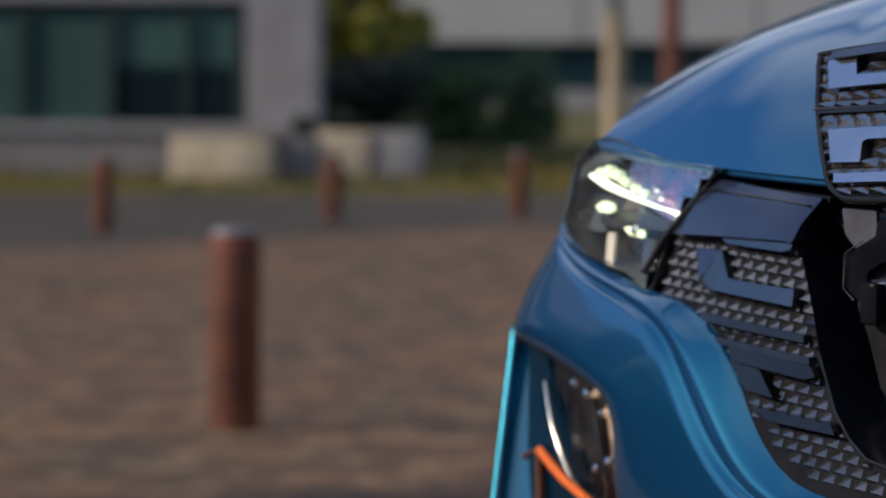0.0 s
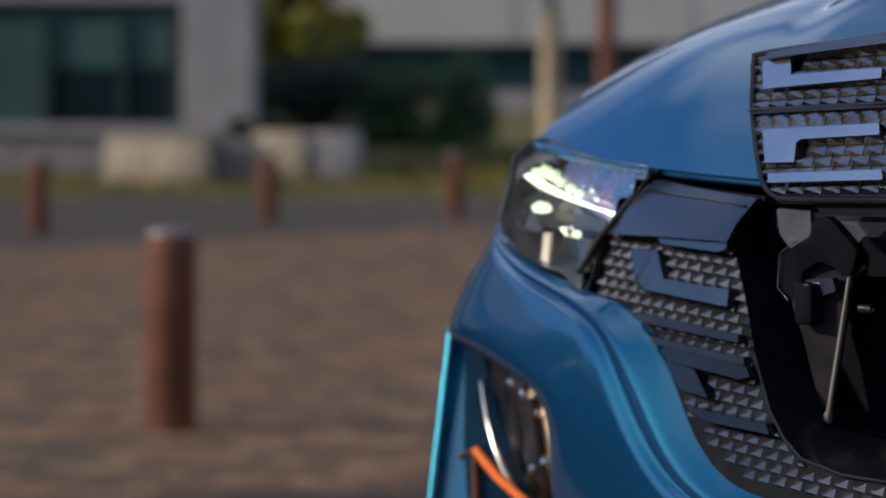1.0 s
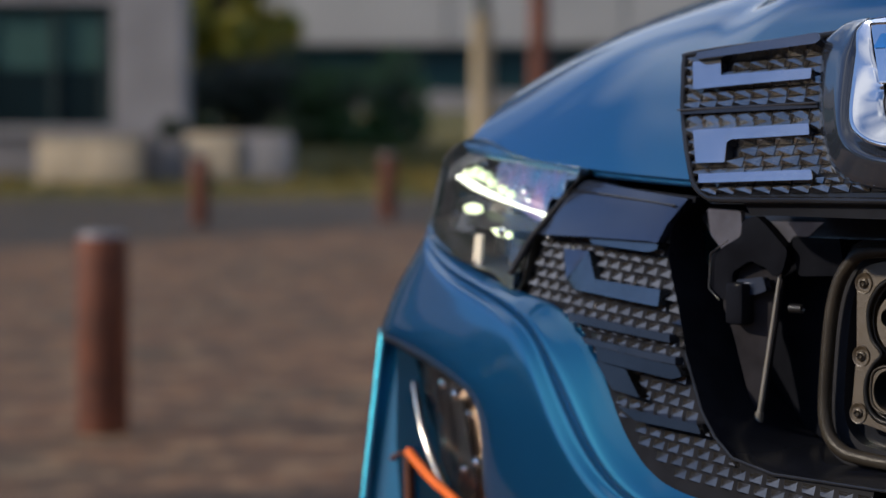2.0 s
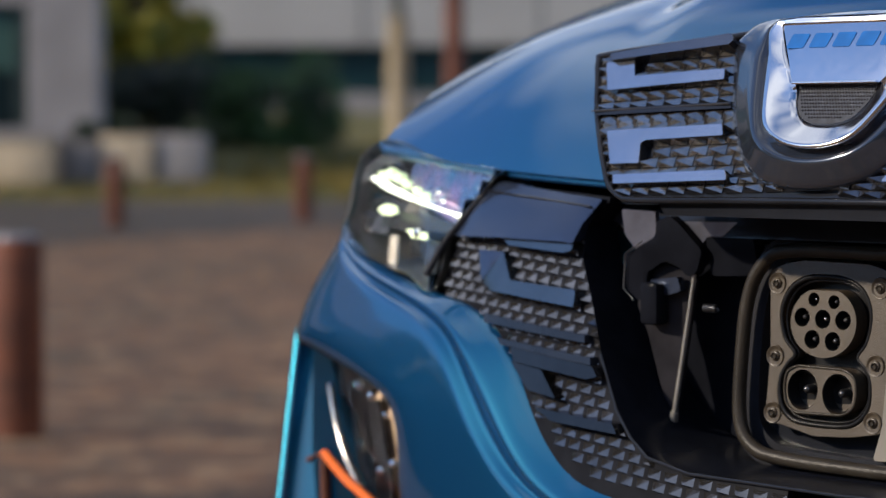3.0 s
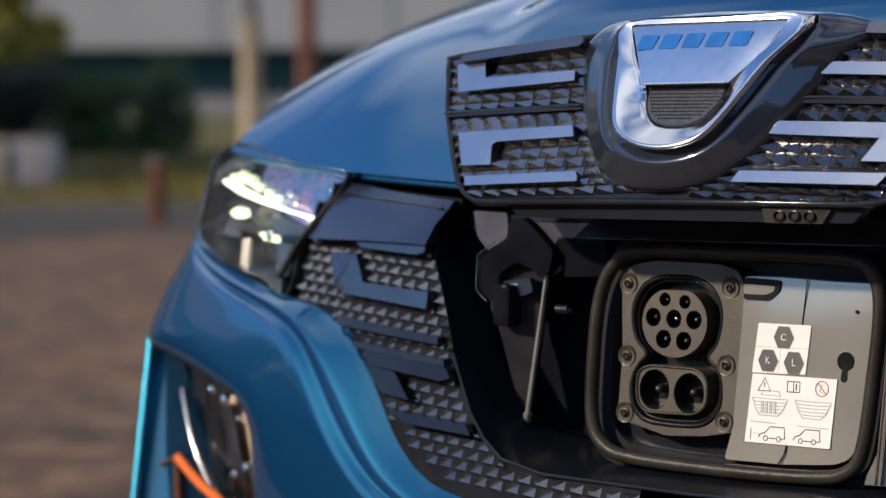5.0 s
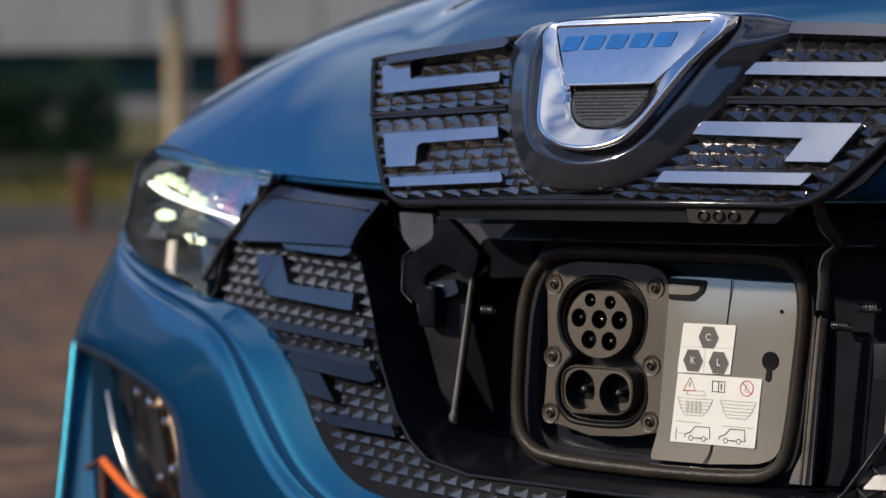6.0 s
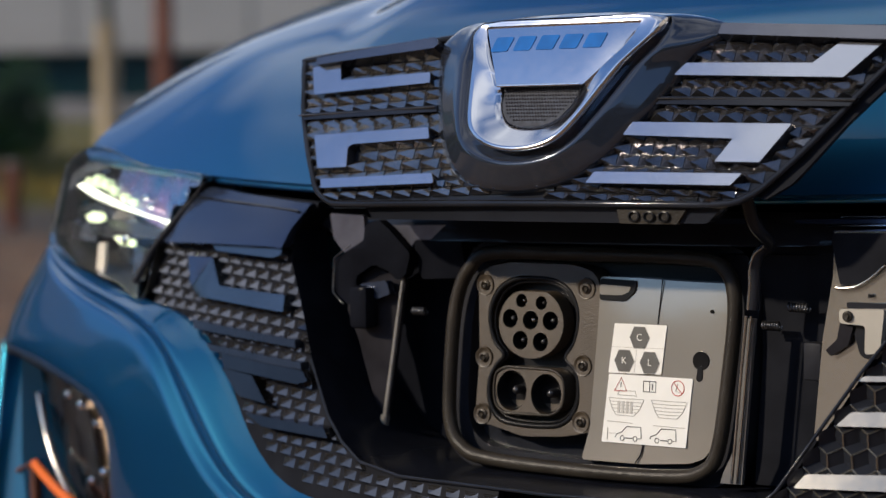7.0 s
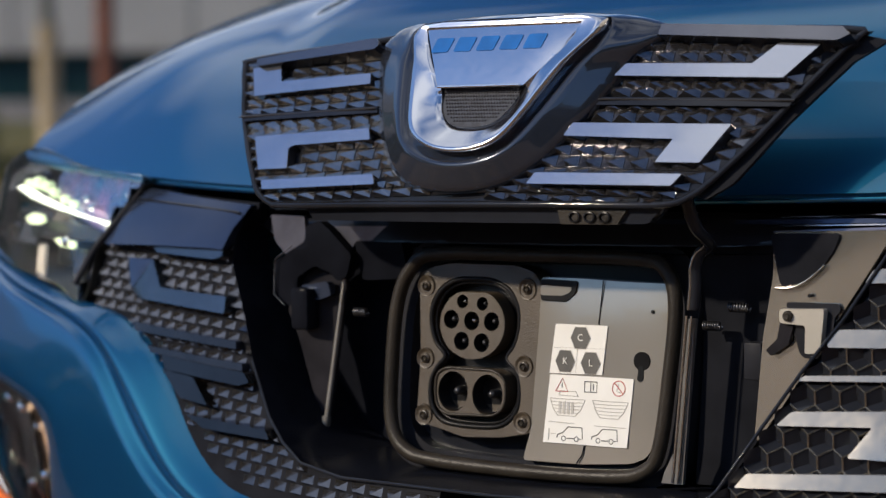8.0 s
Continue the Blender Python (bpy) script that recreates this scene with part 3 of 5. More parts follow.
def make_headlamp(car):
    for side in (-1, 1):
        def skin(x, z):
            return fascia(x, z) - 0.006

        rim = spline(mm([(-384, 847), (-480, 853), (-572, 866), (-620, 859), (-655, 842), (-667, 820), (-663, 800), (-615, 785), (-560, 775), (-490, 768), (-441, 758), (-436, 785), (-428, 805), (-408, 823), (-392, 838)]), 5, True)
        rim = [(side * -x, z) for x, z in rim]
        lens = part("headlamp", plate(rim, skin, 0.0, 0.003, 0.0006, 0.015), LENS, car, "clear headlamp lens with silver reflectors", smooth=True)
        lens.visible_shadow = False
        # housing dish behind the lens
        cx = side * 0.53
        grid = []
        for f, d in ((1.0, 0.004), (0.97, 0.03), (0.85, 0.05), (0.5, 0.062), (0.0, 0.064)):
            row = []
            for x, z in rim + rim[:1]:
                xx, zz = cx + (x - cx) * f, 0.815 + (z - 0.815) * f
                row.append((xx, skin(x, z) * f + skin(cx, 0.815) * (1 - f) + d, zz))
            grid.append(row)
        part("housing", lofted(grid), LAMP_INNER, lens, "dark lamp housing", smooth=True)
        s = -side

        def flip(pts):
            return [(x * s, z) for x, z in mm(pts)]
        part("reflector", plate(rounded(flip([(-391, 843), (-410, 847), (-483, 851), (-535, 852), (-545, 842), (-535, 828), (-490, 815), (-455, 807), (-429, 806), (-408, 824)]), 0.010), lambda x, z: skin(x, z) + 0.9 * (z - 0.828) * (z - 0.80), 0.016, 0.003), REFLECTOR, lens, "silver reflector with a lilac sheen in its colour")
        # light guide of the daytime light: a tapering curved blade with a lumpy upper edge
        low = spline([(x * s, z) for x, z in mm([(-606, 834), (-581, 827.5), (-537, 821.5), (-487, 815.5), (-435, 810.5), (-414, 811)])], 6)
        high = spline([(x * s, z) for x, z in mm([(-606, 836.5), (-583, 834), (-541, 828.5), (-503, 822), (-460, 816.5), (-414, 813.5)])], 6)
        bm = bmesh.new()
        rows = []
        for i, ((xa, za), (xb, zb)) in enumerate(zip(low, high)):
            bump = 0.0014 * max(0.0, math.sin(i * 0.95)) * (1 - i / len(low))
            xm, zm = (xa + xb) / 2, (za + zb) / 2
            y = skin(xm, zm) + 0.010
            rows.append([bm.verts.new((xa, y, za)), bm.verts.new((xm, y - 0.004, zm)), bm.verts.new((xb, y, zb + bump)), bm.verts.new((xm, y + 0.005, zm))])
        for a, b in zip(rows, rows[1:]):
            for j in range(4):
                bm.faces.new((a[j], a[(j + 1) % 4], b[(j + 1) % 4], b[j]))
        part("light_guide", bm, DRL, lens, "lit white daytime light strip", smooth=True)
        for x, z, r in ((-592, 838, 0.0040), (-574, 839.5, 0.0048), (-555, 837, 0.0044), (-539, 832.5, 0.0036), (-517, 828, 0.0034), (-500, 825, 0.0028)):
            part("guide_lens", lathe([(0, r * 0.8), (r * 0.5, r * 0.65), (r * 0.9, r * 0.25), (r, -0.001), (r, -0.005)], (x * s / 1000, skin(x / 1000, z / 1000) + 0.011, z / 1000), (0, -1, 0.2), 12), DRL_SOFT, lens, "lit green-white lens of the daytime light", smooth=True)
        for x, z, r in ((-477, 829, 0.0030), (-466, 823, 0.0030), (-415, 833, 0.0022), (-497, 797, 0.0038), (-424, 798, 0.0026)):
            part("bulb_cover", lathe([(0, 0.003), (r * 0.7, 0.002), (r, 0.0), (r, -0.006)], (x * s / 1000, skin(x / 1000, z / 1000) + 0.011, z / 1000), (0, -1, 0.2), 12), CHROME, lens, "small chrome reflector cup", smooth=True)
        for pts in ([(-588, 812), (-575, 816), (-555, 815), (-547, 810), (-560, 807.5), (-578, 808)], [(-523, 798), (-514, 799), (-486, 797), (-483, 792), (-508, 793)]):
            part("side_guide", plate(rounded(flip(pts), 0.002), skin, 0.012, 0.004, 0.0015), DRL_SOFT, lens, "small lit yellow-green guide")
        part("inner_bezel", plate(rounded(flip([(-640, 842), (-596, 855), (-559, 863), (-543, 860), (-558, 851), (-601, 842), (-636, 830)]), 0.004), skin, 0.010, 0.004, 0.001), BAR, lens, "silver inner bezel")
        part("inner_bezel", plate(rounded(flip([(-470, 806), (-530, 812), (-600, 822), (-640, 818), (-640, 800), (-560, 796), (-475, 798)]), 0.004), skin, 0.026, 0.004, 0.001), SMOKED, lens, "smoked grey inner bezel")
        part("bulb_bowl", lathe([(0.0, -0.012), (0.006, -0.010), (0.010, -0.004), (0.012, 0.0), (0.0128, 0.0), (0.0128, -0.012)], (-0.448 * s, skin(-0.448, 0.786) + 0.018, 0.786), (0, -1, 0.1), 24), SMOKED, lens, "round metal bulb bowl", smooth=True)
        rng = random.Random(12)
        for i in range(16):
            fx, fz = rng.uniform(-0.63, -0.47), rng.uniform(0.782, 0.848)
            if not inside(s * fx, fz, rim):
                continue
            w, h, lean, dip = rng.uniform(0.006, 0.016), rng.uniform(0.004, 0.010), rng.uniform(-0.6, 0.6), rng.uniform(-0.5, 0.5)
            quad = [(s * (fx + a * w), fz + b * h) for a, b in ((-1, -0.7), (1, -1), (0.9, 0.8), (-0.8, 1))]
            part("reflector_facet", plate(rounded(quad, 0.002), lambda x, z, fx=fx, fz=fz, lean=lean, dip=dip: skin(s * fx, fz) + lean * (x - s * fx) + dip * (z - fz), 0.026, 0.002, 0.0006), (REFLECTOR, SMOKED, GRILLE_BAR, LAMP_INNER)[i % 4], lens, ("lilac mirror facet", "smoked facet", "slate facet", "dark facet")[i % 4])
        part("post", plate(rounded(flip([(-549, 793), (-535, 793.5), (-525, 772), (-541, 771.5)]), 0.002), skin, 0.012, 0.004, 0.001), LEVER, lens, "pale plastic post")
        part("web", plate(flip([(-500, 792), (-470, 790), (-466, 770), (-496, 772)]), skin, 0.024, 0.004, 0.001), SMOKED, lens, "smoked grey web")


def make_corner_lamp(car):
    """Main lamp in a deep pocket at each corner of the bumper, with a painted flange and an orange accent."""
    for side in (-1, 1):
        k = -side

        def flat(off):
            return lambda x, z: 0.205 + off + 0.35 * (abs(x) - 0.66)

        def at(pts, off):
            return [(x * k / 1000.0, flat(off)(x / 1000.0, z), z / 1000.0) for x, z in pts]

        def face(pts):
            return [(k * x, z) for x, z in mm(pts)]
        # pocket wall that closes the opening behind the bumper's rim
        edge = spline(mm([(-716, 717), (-690, 707), (-640, 703), (-587, 695.5), (-531, 687.5), (-489, 678), (-469, 662.5), (-460, 639), (-452, 606), (-400, 545)]), 5)
        grid = []
        for x, z in edge:
            y = bumper_skin(x, z)
            grid.append([(k * x, y + 0.002 + 0.0105 * max(0.08, min(1.0, (0.70 - abs(x)) / 0.12)), z), (k * (x - 0.01), y + 0.05, z - 0.004), (k * (x * 0.75 - 0.16), y * 0.4 + 0.20, z * 0.75 + 0.15)])
        part("lamp_pocket", thicken(lofted(grid), 0.002), LAMP_DARK, car, "black lamp pocket", smooth=True)
        trim = spline([(-676, 667), (-674, 660), (-664, 635), (-648, 612), (-627, 592), (-609, 577), (-585, 560)], 5)
        rim = mm(trim + [(-500, 540), (-440, 570), (-420, 640), (-450, 700), (-560, 730), (-650, 722), (-690, 705), (-684, 680)])
        lamp = part("corner_lamp", plate([(k * x, z) for x, z in rim], flat(0.004), 0.0, 0.004, 0.003, 0.03), LENS, car, "clear main lamp deep in the bumper corner", smooth=True)
        lamp.visible_shadow = False
        back = [(k * -0.56 + (k * x - k * -0.56) * 1.4, 0.63 + (z - 0.63) * 1.4) for x, z in rim]
        part("lamp_back", plate(back, flat(0.040), 0.0, 0.004), LAMP_BROWN, lamp, "lamp housing in the brown of the reflected ground")
        # chrome domes added at the spots where the lamp glints
        for x, z, r in ((-698, 657, 0.0052), (-664, 664, 0.0050), (-641, 657.5, 0.0056), (-618, 644, 0.0036), (-624.5, 599, 0.0040), (-604, 606.5, 0.0050)):
            part("glint_dome", lathe([(0, r), (r * 0.5, r * 0.87), (r * 0.87, r * 0.5), (r, 0.0), (r, -0.02)], (k * x / 1000, flat(0.028)(x / 1000, 0), z / 1000), (0.1 * k, -1, 0.3), 14), CHROME, lamp, "small chrome dome added for a glint", smooth=True)
        part("lamp_fin", lofted([[(k * (-0.60 + 0.05 * i), flat(0.030 + 0.008 * (j % 2))(-0.60 + 0.05 * i, 0), 0.56 + 0.02 * j) for j in range(8)] for i in range(4)]), LAMP_INNER, lamp, "ribbed grey reflector", smooth=True)
        part("lamp_trim", tube(at(trim, -0.002), 0.0032, 8), STEEL, lamp, "pale silver trim ring", smooth=True)
        # second painted strip between the slot and the lamp
        part("corner_strip", plate(rounded(face([(-696, 703), (-688, 700), (-683, 678), (-681, 661), (-671, 634), (-658, 611), (-639, 580), (-630, 560), (-694, 560), (-697, 614)]), 0.002), lambda x, z: 0.216 - 0.8 * (abs(x) - 0.685), 0.0, 0.012, 0.002), PAINT, car)
        # painted flange at the outer corner: a rolled vertical blade with a broad inner face
        grid = []
        for i in range(15):
            t = i / 14
            z = 0.706 - 0.25 * t
            ly = 0.30 * (z - 0.66)
            xo = -0.7385 - 0.15 * (z - 0.66)
            row = [(xo + 0.042, 0.262, z), (xo + 0.037, 0.2425, z), (xo + 0.030, 0.2385, z), (xo + 0.019, 0.2335, z), (xo + 0.0115, 0.2285, z)]
            row += [(xo + 0.0048 + 0.0048 * math.cos(a), 0.2225 - 0.0048 * math.sin(a), z) for a in [math.pi * q / 8 for q in range(1, 9)]]
            row += [(xo + 0.002, 0.30, z)]
            grid.append([(k * x, y + ly, zz) for x, y, zz in row])
        part("corner_flange", thicken(lofted(grid), 0.002), PAINT, car, smooth=True)
        part("slot_back", plate(face([(-735, 715), (-660, 715), (-600, 560), (-600, 500), (-735, 500)]), flat(0.03), 0.0, 0.004), DEEP_BLACK, car, "dark slot behind the flange")
        part("accent_line", tube(at(spline([(-673, 610.5), (-654, 602), (-631, 593), (-606, 586), (-584, 580), (-560, 572)], 5), -0.010), 0.0040, 8), ORANGE, car, "bright orange accent line", smooth=True)
        part("accent_line", tube(at(spline([(-727, 593), (-700, 604), (-674, 610.5)], 4), -0.006), 0.0022, 8), RUST, car, "dull orange accent line", smooth=True)
        part("accent_line", tube(at([(-679, 607), (-678, 590), (-676, 560), (-674, 520)], -0.006), 0.0046, 8), RUST, car, "brown accent line", smooth=True)


# outline of the open charging bay in the grille
BAY = mm([(-254, 826), (-269, 811), (-266, 789), (-242, 756), (-224, 728), (-196, 694), (-178, 679), (-158, 668), (-120, 662), (0, 660), (100, 661), (142, 662), (153, 672), (171, 703), (192, 739), (213, 771), (230, 803), (240, 822), (238, 828), (100, 830), (-67, 829)])
LEFT_GRILLE = mm([(-394, 837), (-330, 834), (-254, 830), (-254, 826), (-269, 811), (-266, 789), (-242, 756), (-224, 728), (-196, 694), (-178, 679), (-158, 668), (-120, 662), (-40, 660), (-40, 630), (-100, 631), (-166, 634), (-207, 640), (-245, 655), (-273, 672), (-311, 703), (-344, 727), (-384, 743), (-448, 751), (-440, 789), (-428, 808)])


def make_grille(car):
    def skin(x, z):
        return fascia(x, z) + 0.003
    left = part("grille", plate(LEFT_GRILLE, skin, 0.004, 0.006, 0.0, 0.02), DEEP_BLACK, car, "dark studded grille panel beside the charging bay")
    # plain top strip with a rolled lower edge
    strip = rounded(mm([(-396, 839.5), (-330, 834), (-256, 829), (-267, 812), (-269, 799), (-281, 800), (-350, 800), (-419, 799), (-425, 803)]), 0.002)
    part("top_strip", plate(strip, lambda x, z: skin(x, z) + 0.30 * (z - 0.82), -0.006, 0.010, 0.0015), BLUE_BLACK, left, "smooth dark blue strip")
    part("strip_groove", tube([(x, skin(x, z) - 0.0062 + 0.30 * (z - 0.82), z) for x, z in mm([(-396, 831), (-330, 828), (-264, 824)])], 0.0009, 5), BLACK_GLOSS, left, "fine groove along the strip", smooth=True)
    part("lamp_gasket", tube([(x, skin(x, z) - 0.006 + 0.30 * (z - 0.82), z) for x, z in spline(mm([(-393, 842), (-405, 825), (-419, 806), (-427, 796), (-431, 783), (-435, 770)]), 4)], 0.0024, 8), BLACK_MATT, left, "black gasket along the lamp", smooth=True)
    bars = [
        mm([(-362, 802), (-338, 802.5), (-281, 801), (-271.5, 799), (-272, 794.5), (-281, 792.5), (-349, 795)]),
        mm([(-352, 790), (-336, 771.5), (-258, 768.5), (-256.5, 757.5), (-336, 762), (-358, 763), (-371, 769)]),
        mm([(-317, 727), (-223, 721), (-216, 715), (-226, 712.5), (-310, 718)]),
        mm([(-313, 718), (-276, 715), (-254, 698), (-286, 701)]),
        mm([(-276, 691), (-191, 687), (-185, 681), (-254, 683.5)]),
        mm([(-383, 790.5), (-353, 790), (-372, 769)]),
    ]
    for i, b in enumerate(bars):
        mat, label = ((GRILLE_BAR, "satin bar in a dark reflection tone"), (GRILLE_BAR, "satin bar in a dark reflection tone"), (BAR_SMOKE, "smoked gloss bar"), (BAR_SMOKE, "smoked gloss bar"), (BAR_SMOKE, "smoked gloss bar"), (BLUE_BLACK, "dark blue gloss facet"))[i]
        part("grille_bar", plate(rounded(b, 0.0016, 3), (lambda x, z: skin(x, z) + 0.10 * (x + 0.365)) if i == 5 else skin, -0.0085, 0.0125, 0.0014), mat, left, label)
    ribs = [mm([(-366, 747), (-241, 740), (-239, 735), (-360, 741)]), mm([(-340, 732), (-230, 726), (-228, 721.5), (-334, 727.5)])]
    for r in ribs:
        part("rib", plate(r, skin, -0.0055, 0.0095, 0.0015), BLACK_GLOSS, left, "black rib")
    clear = bars + [strip] + ribs
    field = mm([(-394, 837), (-330, 834), (-254, 830), (-254, 826), (-269, 811), (-266, 789), (-242, 756), (-224, 728), (-196, 694), (-178, 679), (-158, 668), (-120, 662), (-40, 660), (-40, 640), (-120, 641), (-187, 645), (-235, 657), (-263, 672), (-288, 688.5), (-314, 711), (-343, 731), (-385, 748), (-440, 756), (-436, 789), (-428, 804)])
    tagged(part("studs", studs(field, clear, skin, 0.0041, [(0.637 + 0.0072 * j, 0.0031, -0.83 * (j - 18)) for j in range(29)], 0.0152, 0.0062, -0.045, -0.20, margin=0.002, fill=0.38, grid=-0.299), STUD_DARK, left, "small dark chrome pyramids"), kind="stuff")
    # the other half: honeycomb with bright edges
    edge = mm([(242, 826), (230, 803), (213, 771), (192, 739), (171, 703), (153, 672), (140, 660), (40, 660), (40, 643), (162, 647), (201, 651), (233, 660), (264, 677), (301, 703), (333, 731), (371, 750), (433, 760), (426, 789), (412, 815), (394, 837), (330, 834), (254, 830)])
    right = part("grille", plate(edge, skin, 0.004, 0.006, 0.0, 0.02), BLACK_GLOSS, car, "dark honeycomb grille panel beside the charging bay")
    rbars = [
        mm([(225, 798), (300, 800), (300, 792), (221, 790)]),
        mm([(210, 764), (300, 766), (300, 755), (205, 754), (205, 757)]),
        mm([(194, 738), (330, 742), (330, 737.5), (190, 735)]),
        mm([(190, 718), (300, 722), (290, 692), (226, 694), (238, 711), (182, 710)]),
        mm([(169, 683), (280, 687), (272, 677), (163, 675)]),
    ]
    # same bars as on the left, in the tone of a sunlit reflection
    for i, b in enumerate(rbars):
        part("grille_bar", plate(rounded(b, 0.0018, 3), skin, -0.007, 0.011, 0.0016), BAR_LIT, right, "satin bar in a sunlit tone")
    bm = bmesh.new()
    wires = bmesh.new()
    px, pz = 0.0146, 0.0118
    for j in range(18):
        for i in range(24):
            x, z = 0.128 + (i + 0.5 * (j % 2)) * px, 0.643 + j * pz
            if not inside(x, z, edge) or edge_gap(x, z, edge) < 0.003 or any(inside(x, z, b) and edge_gap(x, z, b) > 0.004 for b in rbars):
                continue
            hexa = [(x + px * 0.577 * math.sin(a), z + pz * 0.667 * math.cos(a)) for a in [q * math.pi / 3 for q in range(6)]]
            v = [bm.verts.new((p, skin(p, q) - (0.0040 if n % 2 else 0.0008), q)) for n, (p, q) in enumerate(hexa)]
            c = bm.verts.new((x, skin(x, z) + 0.0030, z - 0.001))
            for n in range(6):
                bm.faces.new((v[n], v[(n + 1) % 6], c))
            for n in (0, 1, 2):
                a, b = Vector(v[n].co), Vector(v[n + 1].co)
                d = (b - a).normalized()
                side = d.cross(Vector((0, 1, 0))) * 0.0006
                up = Vector((0, -0.0007, 0))
                q4 = [wires.verts.new(p) for p in (a - side, a + side, b + side, b - side, a + up, b + up)]
                wires.faces.new((q4[0], q4[4], q4[5], q4[3]))
                wires.faces.new((q4[4], q4[1], q4[2], q4[5]))
    tagged(part("studs", bm, BLACK_GLOSS, right, "gloss black honeycomb cells"), kind="stuff")
    tagged(part("honeycomb_edges", wires, BAR_LIT, right, "fine bright honeycomb edges"), kind="stuff")
    # bright lip along the bay's edge
    lip = [(x, fascia(x, z) - 0.003, z) for x, z in mm([(242, 826), (230, 803), (213, 771), (192, 739), (171, 703), (153, 672), (142, 662)])]
    part("lip", tube(lip, 0.0012, 6), BLACK_GLOSS, right, "gloss black edge lip", smooth=True)
    lip = [(x, fascia(x, z) + 0.0035, z) for x, z in mm([(-224, 728), (-196, 694), (-178, 679), (-158, 668), (-120, 662), (0, 660), (100, 661), (140, 662)])]
    part("lip", tube(lip, 0.0012, 6), BLACK_GLOSS, left, "gloss black edge lip", smooth=True)


def make_cavity(car):
    bay = part("charging_bay", bmesh.new(), BLACK_GLOSS, car, "gloss black charging bay behind the open flap")
    rim = BAY
    # walls run back and inwards from the rim to the back wall
    grid = []
    for f, d in ((1.0, 0.004), (0.998, 0.02), (0.992, 0.05), (0.98, 0.085)):
        row = []
        for x, z in rim + rim[:1]:
            xx, zz = -0.012 + (x + 0.012) * f, 0.742 + (z - 0.742) * f
            row.append((xx, fascia(x, z) * (1 - (d - 0.004) / 0.081) + 0.085 * ((d - 0.004) / 0.081) + 0.004 * (d < 0.01), zz))
        grid.append(row)
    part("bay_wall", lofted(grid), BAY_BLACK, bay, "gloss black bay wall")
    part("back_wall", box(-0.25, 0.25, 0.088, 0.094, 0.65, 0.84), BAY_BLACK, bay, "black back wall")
    # dark slot under the bonnet lip
    part("slot", lofted([[(x, front_edge(x) + 0.012 + dy, 0.836 + 0.075 * x * x + dz) for dy, dz in ((0.05, 0.002), (0.05, -0.03), (0.008, -0.034))] for x in [-0.42 + 0.84 * i / 40 for i in range(41)]]), BLACK_MATT, bay, "black slot under the bonnet lip")
    # upper cross member with a faint gloss line
    part("cross_member", plate(rounded(mm([(-255, 829), (240, 828), (236, 812), (120, 808), (-240, 806), (-262, 815)]), 0.004), lambda x, z: fascia(x, z) + 0.02, 0.0, 0.02, 0.002), BLACK_GLOSS, bay, "gloss black cross member")
    # thin strips under the lip; the blue ones stand in for reflected paint
    for pts, mat, label in (
        ([(78, 824.5), (108, 824.6), (108.5, 821.7), (78, 821.3)], BLUE_BLACK, "dark blue strip standing for a reflection"),
        ([(130, 824.4), (226, 826.2), (226, 823.4), (130, 821.9)], BLUE_BLACK, "dark blue strip standing for a reflection"),
        ([(158, 826.6), (226, 828.6), (226, 827.6), (158, 825.9)], STEEL, "fine bright strip"),
        ([(150, 821.4), (226, 823.0), (226, 822.2), (150, 820.8)], STEEL, "fine bright strip"),
        ([(155, 818.2), (226, 821.2), (226, 819.6), (155, 817.0)], GREY_GLOSS, "grey gloss strip"),
    ):
        part("bay_strip", plate(mm(pts), lambda x, z: fascia(x, z) + 0.010, 0.0, 0.006), mat, bay, label)
    # left hinge pocket: patches that put a gloss reflection in grey, folded bracket and strut
    def at(y):
        return lambda x, z: y
    part("bracket", plate(rounded(mm([(-218, 760), (-212, 781), (-199, 789), (-173, 780), (-188, 686), (-198, 701), (-210, 742)]), 0.003), lambda x, z: 0.055 + 0.15 * (x + 0.19), 0.0, 0.004, 0.001), BLACK_SATIN, bay, "dark folded hinge bracket")
    part("hinge_hood", plate(rounded(mm([(-224, 793), (-199, 806), (-198, 816), (-187, 820), (-178, 814), (-160, 798), (-164, 784), (-171, 780), (-182, 789), (-192, 790), (-206, 782), (-206, 765), (-213, 763), (-224, 771)]), 0.003), lambda x, z: 0.045, 0.0, 0.010, 0.002), BAY_BLACK, bay, "black hinge cover")
    part("hinge_edge", tube([(x, 0.0445, z) for x, z in mm([(-208, 803), (-222.5, 794), (-224, 771), (-215, 763.5)])], 0.0005, 6), GUNMETAL, bay, "thin gunmetal line on the edge of the hinge cover", smooth=True)
    part("latch_block", box(-0.207, -0.192, 0.040, 0.054, 0.748, 0.776, 0.003), BAY_BLACK, bay, "dark latch block")
    # the blue tone stands for the glint on top of the latch block
    part("latch_block", plate(rounded(mm([(-204, 777), (-181, 780), (-178, 771), (-191, 767)]), 0.002), at(0.046), 0.0, 0.008, 0.002), BLUE_BLACK, bay, "latch top with a blue glint in its colour")
    part("sheen_patch", plate(rounded(mm([(-184, 816), (-115, 817), (-119, 806), (-125, 808), (-163, 806), (-168, 798)]), 0.002), at(0.0555), 0.0, 0.004), GREY_GLOSS, bay, "grey facet standing for a gloss reflection")
    part("sheen_patch", plate(rounded(mm([(-235, 823), (-206, 822), (-205, 806), (-222, 796), (-232, 806)]), 0.002), at(0.0555), 0.0, 0.004), GREY_GLOSS, bay, "grey facet standing for a gloss reflection")
    part("pocket_block", plate(rounded(mm([(-164, 807), (-125, 808), (-120, 783), (-158, 781)]), 0.004), at(0.0535), 0.0, 0.012, 0.002), BAY_BLACK, bay, "black block under the flap")
